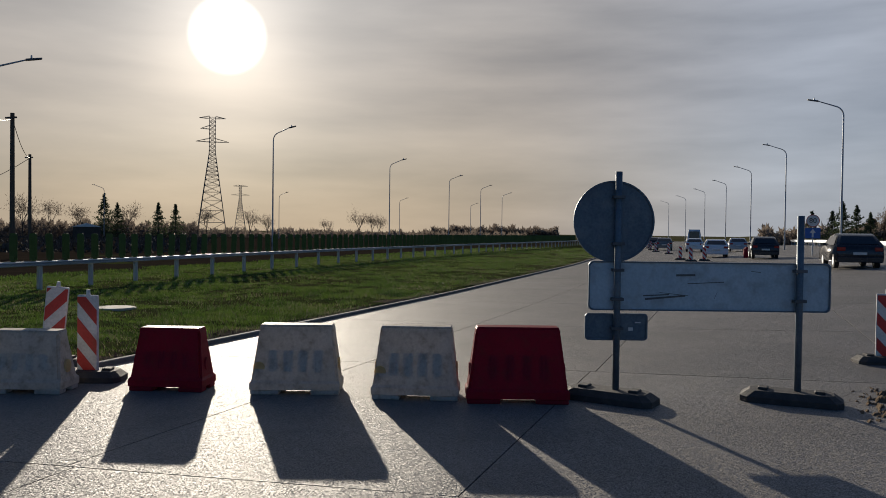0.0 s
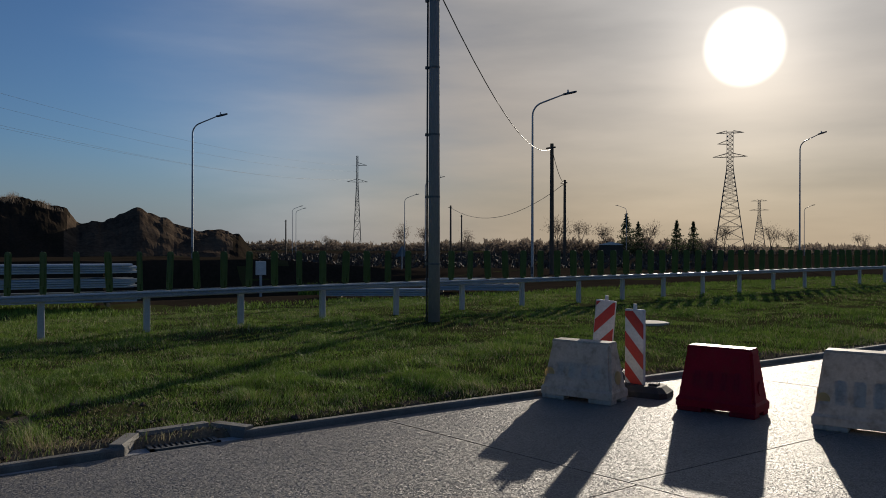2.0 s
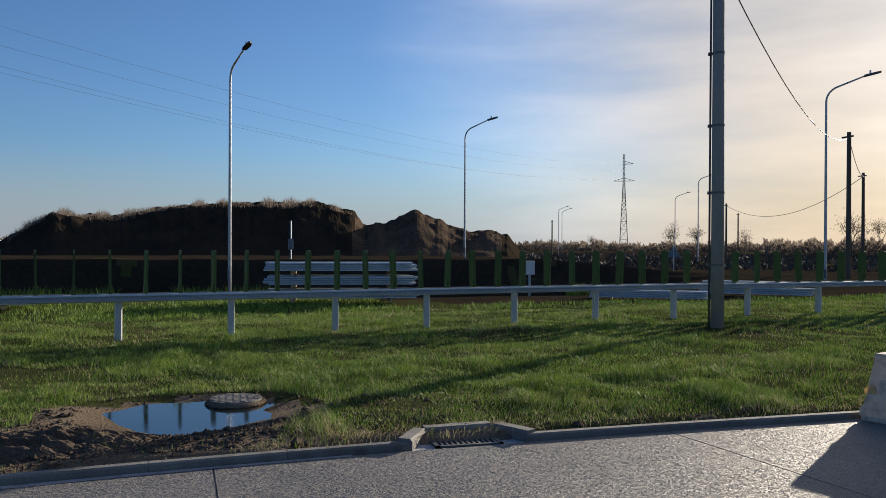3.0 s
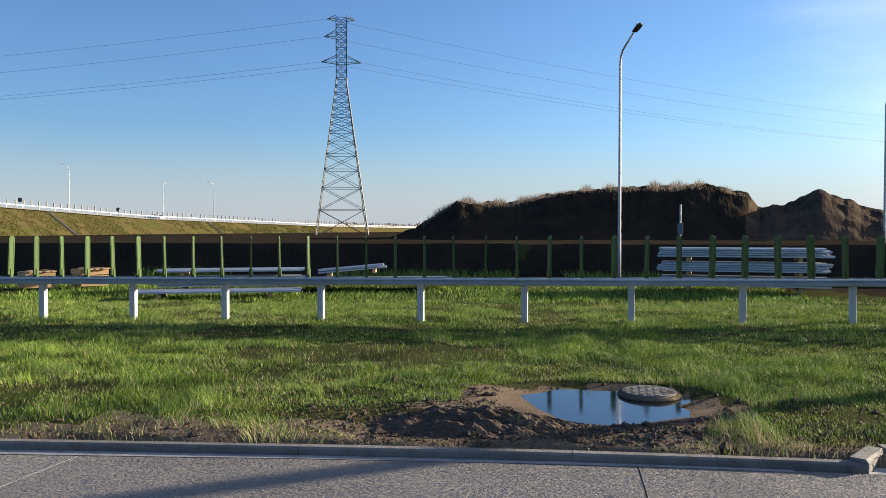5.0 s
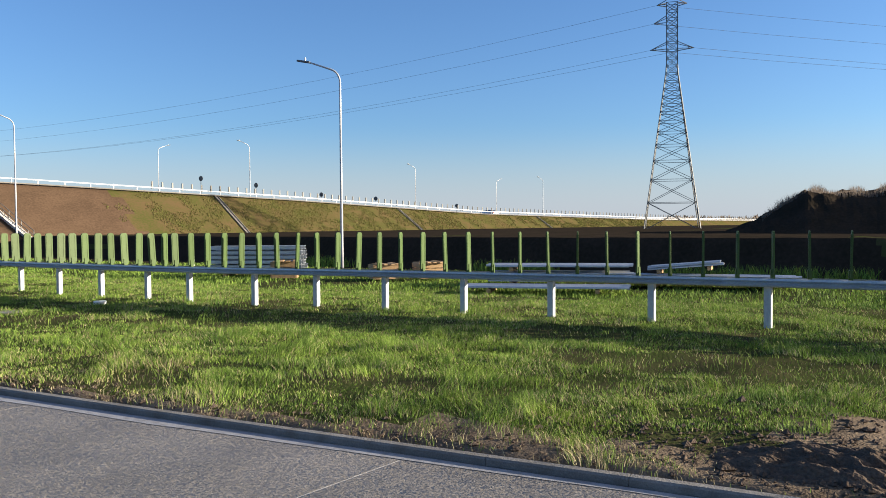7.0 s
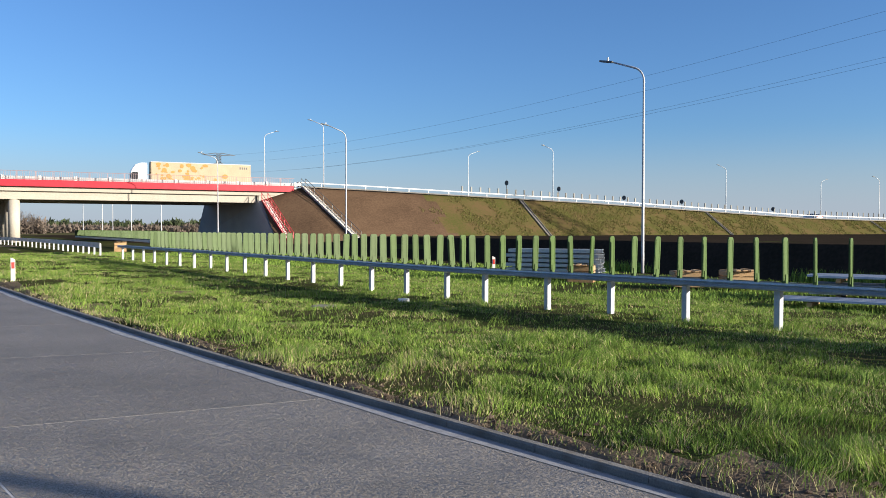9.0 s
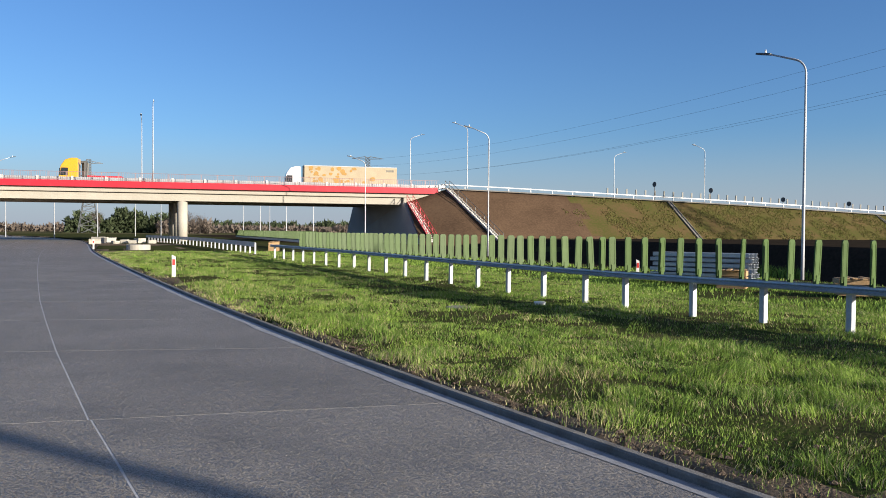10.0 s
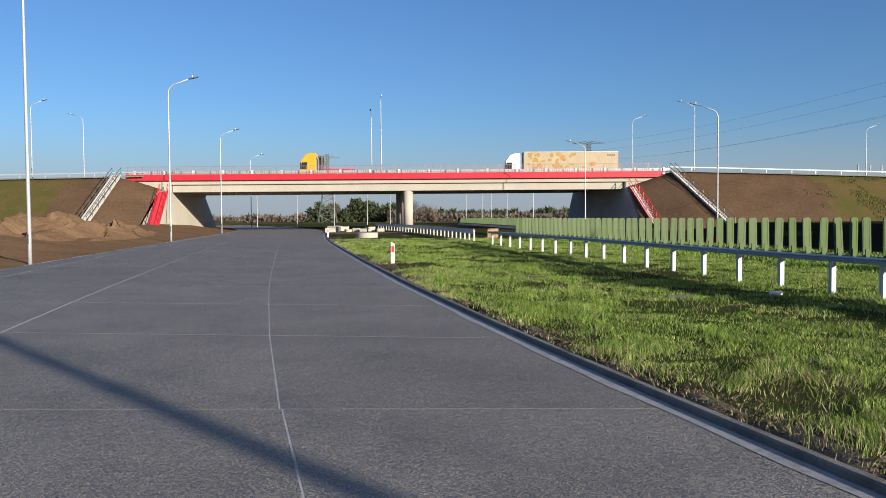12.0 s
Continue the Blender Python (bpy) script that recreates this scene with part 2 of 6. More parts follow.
def leafy(name, colours, gloss=0.55, through_light=0.45, island=0.3, scale=0.6, **more):
    """Blade or plastic that lets light through."""
    m = material(name, *colours, rough=gloss, scale=scale, fine=scale * 8, bump=0, contrast=0.7, island=-island, spec=0.12, **more)
    n, l = m.node_tree.nodes, m.node_tree.links
    p, out = n["Principled BSDF"], n["Material Output"]
    tr, mx = n.new("ShaderNodeBsdfTranslucent"), n.new("ShaderNodeMixShader")
    l.new(p.inputs["Base Color"].links[0].from_socket, tr.inputs["Color"])
    mx.inputs["Fac"].default_value = through_light
    l.new(p.outputs[0], mx.inputs[1]), l.new(tr.outputs[0], mx.inputs[2])
    l.new(mx.outputs[0], out.inputs["Surface"])
    return m


M["grass_blade"] = leafy("grass_blade", ((0.235, 0.335, 0.055), (0.066, 0.132, 0.027)), 0.65, 0.17, 0.5, 1.5)
M["dry_blade"] = leafy("dry_blade", ((0.50, 0.44, 0.25), (0.32, 0.27, 0.15)), 0.7, 0.22)
# twig colour lightened to stand in for distance haze on the far trees
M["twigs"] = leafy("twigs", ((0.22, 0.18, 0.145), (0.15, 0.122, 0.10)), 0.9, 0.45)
M["needles"] = leafy("needles", ((0.05, 0.07, 0.032), (0.07, 0.085, 0.045)), 0.8, 0.3)
M["bank_blade"] = leafy("bank_blade", ((0.115, 0.135, 0.03), (0.15, 0.12, 0.05)), 0.8, 0.3)
M["red_plastic"] = leafy("red_plastic", ((0.32, 0.013, 0.034), (0.24, 0.011, 0.026)), 0.5, 0.3, 0.04, 5, dirt=(0.20, 0.03, 0.03), dirt_amount=0.6)
M["white_plastic"] = leafy("white_plastic", ((0.66, 0.60, 0.52), (0.50, 0.45, 0.38)), 0.55, 0.28, 0.04, 5, dirt=(0.30, 0.25, 0.19), dirt_amount=0.75)

# pale see-through amber that stands in for sunlight through the barriers' fill holes
M["amber_plastic"] = leafy("amber_plastic", ((0.82, 0.66, 0.36), (0.76, 0.60, 0.32)), 0.3, 0.6, 0.02, 5)


def add_stones(m, scale, tilt, speckle):
    """Exposed stones: each cell has its own tilt and tone."""
    n, l = m.node_tree.nodes, m.node_tree.links
    p = n["Principled BSDF"]
    tc, vo, geo = n.new("ShaderNodeTexCoord"), n.new("ShaderNodeTexVoronoi"), n.new("ShaderNodeNewGeometry")
    vo.inputs["Scale"].default_value = scale
    l.new(tc.outputs["Object"], vo.inputs["Vector"])
    away, part_of, total, unit = (n.new("ShaderNodeVectorMath") for _ in range(4))
    away.operation, part_of.operation, total.operation, unit.operation = "SUBTRACT", "SCALE", "ADD", "NORMALIZE"
    l.new(vo.outputs["Color"], away.inputs[0])
    away.inputs[1].default_value = (0.5, 0.5, 0.5)
    l.new(away.outputs[0], part_of.inputs[0])
    part_of.inputs["Scale"].default_value = tilt
    l.new(part_of.outputs[0], total.inputs[0])
    l.new(geo.outputs["Normal"], total.inputs[1])
    l.new(total.outputs[0], unit.inputs[0])
    l.new(unit.outputs[0], p.inputs["Normal"])
    sep, hsv, mr = n.new("ShaderNodeSeparateColor"), n.new("ShaderNodeHueSaturation"), n.new("ShaderNodeMapRange")
    l.new(vo.outputs["Color"], sep.inputs[0])
    l.new(sep.outputs[0], mr.inputs["Value"])
    mr.inputs["To Min"].default_value, mr.inputs["To Max"].default_value = 1 - speckle, 1 + speckle
    l.new(mr.outputs["Result"], hsv.inputs["Value"])
    l.new(p.inputs["Base Color"].links[0].from_socket, hsv.inputs["Color"])
    l.new(hsv.outputs["Color"], p.inputs["Base Color"])


add_stones(M["concrete_road"], 135, 0.8, 0.65)


# ---- building helpers ----
def thing(name, label, category, group="", kind="", at=(0, 0, 0), turn=0):
    ob = new(name)
    ob.empty_display_size = 0.2
    ob.matrix_basis = pose(*at, 0, 0, turn)
    return tagged(ob, label, category, group, kind)


def mesh_object(name, bm, mats, smooth=False):
    me = bpy.data.meshes.new(name)
    bm.to_mesh(me)
    bm.free()
    for m in mats if isinstance(mats, (list, tuple)) else [mats]:
        me.materials.append(M[m])
    if smooth:
        for poly in me.polygons:
            poly.use_smooth = True
    return new(name, me)


def part(name, bm, mats, parent, label="", smooth=False):
    ob = mesh_object(name, bm, mats, smooth)
    ob.parent = parent
    return tagged(ob, label)


def share(name, source, parent, m):
    """A further piece on the mesh of an earlier one."""
    ob = new(name, source.data)
    ob.parent, ob.matrix_basis = parent, m
    return ob


def box(bm, x0, x1, y0, y1, z0, z1, bevel=0.0, slot=0):
    v = [bm.verts.new((x, y, z)) for z in (z0, z1) for y in (y0, y1) for x in (x0, x1)]
    faces = [bm.faces.new([v[i] for i in f]) for f in ((0, 2, 3, 1), (4, 5, 7, 6), (0, 1, 5, 4), (2, 6, 7, 3), (0, 4, 6, 2), (1, 3, 7, 5))]
    for f in faces:
        f.material_index = slot
    if bevel:
        bmesh.ops.bevel(bm, geom=list({e for f in faces for e in f.edges}), offset=bevel, segments=1, affect="EDGES")
    return bm


def strut(bm, p, q, w, h=None, up=(0, 0, 1)):
    """A square bar from p to q."""
    p, q, h = Vector(p), Vector(q), h or w
    d = (q - p).normalized()
    side = d.cross(Vector(up))
    side = side.normalized() if side.length > 1e-4 else Vector((1, 0, 0))
    top = side.cross(d)
    ring = [side * a * w / 2 + top * b * h / 2 for a, b in ((-1, -1), (1, -1), (1, 1), (-1, 1))]
    va, vb = [bm.verts.new(p + r) for r in ring], [bm.verts.new(q + r) for r in ring]
    for i in range(4):
        bm.faces.new((va[i], va[(i + 1) % 4], vb[(i + 1) % 4], vb[i]))
    bm.faces.new(va[::-1]), bm.faces.new(vb)
    return bm


def tube(bm, points, radii, n=8, cap=True):
    """A round tube through points; one radius or one for each."""
    pts = [Vector(p) for p in points]
    radii = radii if isinstance(radii, (list, tuple)) else [radii] * len(pts)
    rings, ref = [], None
    for i, p in enumerate(pts):
        d = (pts[min(i + 1, len(pts) - 1)] - pts[max(i - 1, 0)]).normalized()
        ref = ref or (Vector((1, 0, 0)) if abs(d.x) < 0.9 else Vector((0, 1, 0)))
        a = (ref - d * ref.dot(d)).normalized()
        b = d.cross(a)
        ref = a
        rings.append([bm.verts.new(p + (a * math.cos(k * math.tau / n) + b * math.sin(k * math.tau / n)) * radii[i]) for k in range(n)])
    for r0, r1 in zip(rings, rings[1:]):
        for k in range(n):
            bm.faces.new((r0[k], r0[(k + 1) % n], r1[(k + 1) % n], r1[k]))
    if cap:
        bm.faces.new(rings[0][::-1]), bm.faces.new(rings[-1])
    return bm


def sweep(bm, profile, path, closed=True):
    """A profile of (across, up) carried along a path of points; across points to the right of the way."""
    pts, rings = [Vector(p) for p in path], []
    for i, p in enumerate(pts):
        d = pts[min(i + 1, len(pts) - 1)] - pts[max(i - 1, 0)]
        side = Vector((d.y, -d.x, 0)).normalized()
        rings.append([bm.verts.new(p + side * a + Vector((0, 0, u))) for a, u in profile])
    n = len(profile)
    for r0, r1 in zip(rings, rings[1:]):
        for k in range(n if closed else n - 1):
            bm.faces.new((r0[k], r1[k], r1[(k + 1) % n], r0[(k + 1) % n]))
    if closed:
        bm.faces.new(rings[0]), bm.faces.new(rings[-1][::-1])
    return bm


def prism(bm, outline, depth, slot=0):
    """A flat outline in x, z given thickness along y, from 0 to depth."""
    a = [bm.verts.new((x, 0, z)) for x, z in outline]
    b = [bm.verts.new((x, depth, z)) for x, z in outline]
    n = len(a)
    for f in [bm.faces.new(a), bm.faces.new(b[::-1])] + [bm.faces.new((a[i], b[i], b[(i + 1) % n], a[(i + 1) % n])) for i in range(n)]:
        f.material_index = slot
    return bm


def BM():
    return bmesh.new()


def smoothed(knots):
    """A smooth function through (y, value) knots in rising order."""
    ys, vs = np.array([k[0] for k in knots], float), np.array([k[1] for k in knots], float)
    fine_y = np.linspace(ys[0], ys[-1], 1200)
    fine_v = np.interp(fine_y, ys, vs)
    step = fine_y[1] - fine_y[0]
    w = max(3, int(4.0 / step)) | 1
    pad = np.concatenate([fine_v[0] + (np.arange(-w, 0)) * (fine_v[1] - fine_v[0]), fine_v, fine_v[-1] + np.arange(1, w + 1) * (fine_v[-1] - fine_v[-2])])
    sm = np.convolve(pad, np.ones(w) / w, "same")[w:-w]
    return lambda y: np.interp(y, fine_y, sm)


# ---- plan ----
kerb_x = smoothed([(-260, 40), (-150, 8), (-118, 2.6), (-90, 1.05), (-63, 0.1), (-52, -0.55), (-35, -1.80), (-28, -2.36), (-20, -3.02), (-12, -3.82), (-7.6, -4.34), (-4, -4.85), (0, -5.44), (3, -5.63), (6, -5.67), (11, -5.70), (21, -5.85), (44, -6.9), (90, -10.5), (300, -27)])
rail_x = smoothed([(-48, -9.3), (-45, -9.5), (-41, -9.75), (-36, -10.1), (-31, -10.4), (-25, -10.5), (-20, -10.65), (-17, -10.8), (-14, -11.1), (-11.5, -11.75), (-8.2, -12.3), (-4.8, -12.9), (-1.2, -13.3), (2.3, -13.9), (6, -14.5), (10, -15.05), (16, -15.5), (20, -15.8), (27, -16.6), (34.5, -17.3), (45, -18), (58, -18.8), (80, -19.6), (110, -20.6), (300, -31)])


def road_width(y):
    return np.interp(y, [-260, -120, -60, -25, 0, 8, 14, 40, 300], [11.4, 11.4, 11.3, 12.2, 13.5, 14.0, 26, 30, 30])


def noise2(x, y, s):
    return noise.noise(Vector((x * s, y * s, 3.7)))


def ground_z(x, y):
    k, r = float(kerb_x(y)), float(rail_x(max(-48, y)))
    if x > k - 0.06:
        w = float(road_width(y))
        off = x - k - w
        if off < 0.0:
            return -0.25
        return (0.065 * max(0.0, x) * max(0.0, min(1.0, (y - 12) / 14)) if x < 40 else 2.6 * max(0.0, min(1.0, (y - 12) / 14))) + min(off * 0.25, 1.0) * 0.22 - 0.1 + 0.06 * noise2(x, y, 0.7) + (max(0, min(1, (off - 3) / 6)) * (0.9 + 0.4 * noise2(x, y, 0.15)) if y < -20 else 0)
    if x > r - 0.8:
        hump = 0.035 * noise2(x, y, 0.8) + 0.035 * noise2(x, y, 2.1)
        low = math.exp(-(((x + 7.25) / 0.75) ** 2 + ((y - 0.25) / 0.95) ** 2) ** 2) * 0.10
        return 0.052 + 0.02 * min(1.0, (k - 0.06 - x) * 0.7) + hump * min(1.0, (k - 0.06 - x) * 2) - low
    f = min(1.0, (r - 0.8 - x) / 5.0)
    z = 0.072 - 0.14 * f * f * (3 - 2 * f) + 0.05 * noise2(x, y, 0.5) * f
    if x < -38 and abs(x) < 400:
        e = max(0.0, min(1.0, (-41.5 - x + 0.8 * noise2(x, y, 0.2)) / 0.9)) * max(0.0, min(1.0, (30 - y) / 12)) * max(0.0, min(1.0, (y + 92) / 10))
        z += 0.95 * e
    if -400 < x < -25:
        w = max(0.0, min(1.0, (30 - y) / 12)) * max(0.0, min(1.0, (y + 92) / 10))
        into = max(0.0, min(1.0, (-25 - x) / 11)) * max(0.0, min(1.0, (x + 43.0) / 0.8))
        z -= 1.15 * w * into
    return z


def lines(dense_from, dense_to, step, lo, hi):
    out, s, v = list(np.arange(dense_from, dense_to + 1e-6, step)), step, dense_to
    while v < hi:
        s = min(s * 1.12, 250)
        v += s
        out.append(v)
    s, v = step, dense_from
    while v > lo:
        s = min(s * 1.12, 250)
        v -= s
        out.insert(0, v)
    return out


def build_ground():
    xs, ys = lines(-17, -2.5, 0.22, -4200, 4200), lines(-14, 14, 0.25, -4200, 4200)
    xs = sorted(xs + list(np.arange(-45.0, -38, 0.25)))
    nx, ny = len(xs), len(ys)
    verts = [(x, y, ground_z(x, y)) for y in ys for x in xs]
    faces, slots = [], []
    for j in range(ny - 1):
        for i in range(nx - 1):
            a = j * nx + i
            faces.append((a, a + 1, a + nx + 1, a + nx))
            x, y = (xs[i] + xs[i + 1]) / 2, (ys[j] + ys[j + 1]) / 2
            k, r = float(kerb_x(y)), float(rail_x(max(-48, y)))
            wob = noise2(x, y, 0.9) * 0.5 + noise2(x, y, 0.25) * 0.6
            if max(abs(x), abs(y)) > 260:
                slot = 2
            elif x > k + 2:
                slot = 4 if y < -12 else 1
            elif x > r - 1.5 + wob:
                slot = 0 if k - x > 0.35 + wob + (0.45 if -4 < y < 3 else 0) and ((x + 7.1) / 1.2) ** 2 + ((y - 0.1) / 1.6) ** 2 > 1 + wob else 1
                if -110 < y < -44 + 3 * wob:
                    slot = 0 if wob > -0.1 else 1
            else:
                slot = 0 if r - x < 13 - 7.5 * max(0.0, min(1.0, (y - 3) / 6)) + 2 * wob or wob > 0.5 else 3
            slots.append(slot)
    me = bpy.data.meshes.new("ground")
    me.from_pydata(verts, [], faces)
    for m in ("turf", "soil", "field", "dark_earth", "brown_earth"):
        me.materials.append(M[m])
    me.polygons.foreach_set("material_index", slots)
    me.polygons.foreach_set("use_smooth", [True] * len(faces))
    tagged(new("ground", me), "grassy verge and bare building soil running out to fields", "ground", kind="structure")


build_ground()

# ---- road, kerb ----
def road_point(y, off, z=0.0):
    return Vector((float(kerb_x(y)) + off, y, z))


def road_z(x, y):
    """The main carriageway falls towards the verge."""
    f = max(0.0, min(1.0, (y - 12) / 14))
    return f * 0.065 * max(0.0, x)


def joint_shift(y, off):
    """Joints lie square to the curve, so they fan out across the road."""
    lean = max(-0.28, min(0.19, 0.026 * y + 0.05)) if y > -30 else -0.12
    return y + lean * off


def build_road():
    road = thing("road", "grey exposed-aggregate concrete road in jointed slabs", "road", kind="structure")
    base = BM()
    ys = list(np.arange(-200, 260, 4.0))
    sweep_rows = []
    for y in ys:
        sweep_rows.append([base.verts.new(road_point(y, o, road_z(float(kerb_x(y)) + o, y) - (0.002 if y < 2 else 0.16))) for o in (0.0, -float(kerb_x(y)), float(road_width(y)) + 0.1)])
    for a, b in zip(sweep_rows, sweep_rows[1:]):
        base.faces.new((a[0], a[1], b[1], b[0])), base.faces.new((a[1], a[2], b[2], b[1]))
    part("joint_bed", base, "joint", road)
    cuts = [4.35 + 4.95 * n for n in range(0, 50)]
    cuts = [0.45 - 4.02 * n for n in range(47, -1, -1)] + cuts
    for y0, y1 in zip(cuts, cuts[1:]):
        ym = (y0 + y1) / 2
        w = float(road_width(ym))
        t = max(0.0, min(1.0, (4 - ym) / 10))
        offs = [0.0, 2.82 + 0.47 * t, 5.65 + 1.45 * t]
        while offs[-1] + 4.2 < w:
            offs.append(offs[-1] + 3.8)
        if ym > 8 and 5 < -float(kerb_x(ym)) < 40:
            offs = sorted({*offs, round(-float(kerb_x(ym)), 3)} - {o for o in offs if 0 < abs(o + float(kerb_x(ym))) < 0.9 and o > 0})
        offs.append(max(w, offs[-1] + 0.4))
        for o0, o1 in zip(offs, offs[1:]):
            bm, g = BM(), 0.006
            ring = []
            for yy, gg in ((y0, g), (y1, -g)):
                for oo, og in ((o0, g), (o1, -g)):
                    if ym < 2 and oo > 0.1:
                        og *= 3.2 if oo > 5 else 1.6
                    yj = joint_shift(yy, oo) + gg
                    ring.append((float(kerb_x(yj)) + oo + og, yj))
            a, b, c, d = ring[0], ring[1], ring[3], ring[2]
            top = [bm.verts.new((x, y, road_z(x, y))) for x, y in (a, b, c, d)]
            low = [bm.verts.new((x, y, -0.1)) for x, y in (a, b, c, d)]
            bm.faces.new(top)
            for i in range(4):
                bm.faces.new((low[i], low[(i + 1) % 4], top[(i + 1) % 4], top[i]))
            part("slab", bm, "concrete_road", road)


build_road()


def build_kerb():
    kerb = thing("kerb", "low concrete kerb of metre stones beside the verge", "kerb", kind="structure")
    prof = [(-0.075, -0.12), (0.0, -0.12), (0.0, 0.044), (-0.014, 0.058), (-0.075, 0.060)]
    y = -118.0
    while y < 150:
        n = 1.0 if -35 < y < 45 else 4.0
        if not (1.95 < y + n / 2 < 3.0):
            bm = BM()
            sweep(bm, prof, [road_point(y + 0.002, 0), road_point(y + n / 2, 0), road_point(y + n - 0.002, 0)])
            part("kerb_stone", bm, "kerb", kerb)
        y += n
    line = BM()
    wide = smoothed([(-112, 0.15), (-12, 0.17), (-6, 0.16), (-3, 0.09), (1, 0.04), (4, 0.03)])
    rows = [[line.verts.new(road_point(v, o, 0.004)) for o in (0.03, 0.04 + float(wide(v)) * (1 + 0.25 * noise2(v, 0, 0.9)))] for v in np.arange(-110, 1.9, 0.5)]
    for a, b in zip(rows, rows[1:]):
        line.faces.new((a[0], a[1], b[1], b[0]))
    tagged(mesh_object("edge_strip", line, "edge_line"), "pale worn strip along the kerb", "road marking", kind="structure")


build_kerb()


# ---- guard rail with anti-glare slats ----
POST_Y = (-44.95, -43.07, -41.24, -39.47, -37.68, -35.87, -34.05, -32.11, -30.29, -28.33, -26.34, -24.45, -22.57, -20.77, -19.05, -17.38, -15.75, -14.48, -12.77,
          -11.31, -9.77, -8.14, -6.5, -4.8, -3.04, -1.25, 0.55, 2.4, 4.2, 6.1, 8.03, 10.03, 12.04, 14.1, 16.3, 18.2, 20.2, 22.4) + tuple(24.7 + 2.36 * n for n in range(52))



def build_guardrail():
    rail = thing("guardrail", "galvanised steel guard rail with green anti-glare slats on top", "guard rail")
    wave = [(-0.01, 0.0), (0.03, 0.015), (0.035, 0.05), (0.0, 0.085), (-0.01, 0.105), (0.0, 0.125), (0.035, 0.16), (0.03, 0.195), (-0.01, 0.21)]
    wave = [(a, u * 0.62) for a, u in wave]
    wave = wave + [(a - 0.012, u) for a, u in wave[::-1]]

    def at(y, side, z):
        d = Vector((float(rail_x(y + 0.5)) - float(rail_x(y - 0.5)), 1.0, 0)).normalized()
        return Vector((float(rail_x(y)), y, z)) + Vector((d.y, -d.x, 0)) * side

    y = -45.5
    while y < 150:
        pts = [y, y + 1.9, y + 3.8]
        for side, z, sign in ((0.10, 0.705, 1), (-0.22, 0.705, -1)):
            bm = BM()
            sweep(bm, [(a * sign, u) for a, u in (wave if sign > 0 else wave[::-1])], [at(v, side, z) for v in pts])
            part("beam", bm, "galvanised", rail)
        y += 3.8
    bm = BM()
    box(bm, -0.05, 0.05, -0.055, 0.055, -0.5, 0.72, 0.006)
    box(bm, -0.2, 0.09, -0.03, 0.03, 0.64, 0.69)
    post = part("post", bm, "zinc_paint", rail)
    ys = list(POST_Y)
    post.matrix_basis = Matrix.Translation(at(ys[0], -0.02, 0.1))
    for v in ys[1:]:
        share("post", post, rail, Matrix.Translation(at(v, -0.02, 0.1)) @ pose(0, 0, 0, 0, 0, random.uniform(-2, 2)))
    # slat: a rounded blade with two raised ribs and a foot bracket
    bm = BM()
    w, h, r = 0.105, 0.69, 0.05
    outline = [(-w, 0.0), (w, 0.0), (w, h - r), (w - r * 0.35, h - r * 0.3), (w - r, h), (-w + r, h), (-w + r * 0.35, h - r * 0.3), (-w, h - r)]
    prism(bm, outline, 0.022)
    for x in (-0.07, 0.07):
        box(bm, x - 0.012, x + 0.012, -0.005, 0.027, 0.02, h - 0.05)
    box(bm, -0.05, 0.05, -0.02, 0.04, -0.06, 0.10)
    slat = part("slat", bm, "slat_green", rail)
    vs = [v for v in np.interp(np.arange(0, 3.36 * (len(POST_Y) - 1), 1.0) / 3.36, range(len(POST_Y)), POST_Y) if not -15.0 < v < 11 and -40.4 < v < 117]
    vs = sorted(vs + [float(v) for v in np.interp(np.arange(-35, 15), (-35, -33, -29, -19, -9, 0, 7, 15), (-14.95, -14.03, -12.27, -7.61, -2.48, 2.44, 6.3, 11.0))])
    for i, v in enumerate(vs):
        yaw = math.degrees(math.atan2(float(rail_x(v - 0.5)) - float(rail_x(v + 0.5)), 1)) + 8
        m = Matrix.Translation(at(v, -0.08, 0.87)) @ pose(0, 0, 0, random.gauss(0, 1.0), random.gauss(0, 1.6), yaw + random.gauss(0, 4))
        if i == 0:
            slat.matrix_basis = m
        else:
            share("slat", slat, rail, m)


build_guardrail()


# ---- bridge and embankment ----
BO, BU, BR_ = Vector((-1.604, -1.265, 0)), Vector((-0.1168, -0.9932, 0)), Vector((-0.9932, 0.1168, 0))
DIST = 107.0


def br(s, d, z):
    """A place by the bridge: s metres along it to the west, d metres beyond its near edge."""
    return BO + BU * (DIST + d) + BR_ * s + Vector((0, 0, z))


def slab_between(bm, s0, s1, d0, d1, z0, z1):
    v = [bm.verts.new(br(s, d, z)) for z in (z0, z1) for d in (d0, d1) for s in (s0, s1)]
    for f in ((0, 2, 3, 1), (4, 5, 7, 6), (0, 1, 5, 4), (2, 6, 7, 3), (0, 4, 6, 2), (1, 3, 7, 5)):
        bm.faces.new([v[i] for i in f])
    return bm


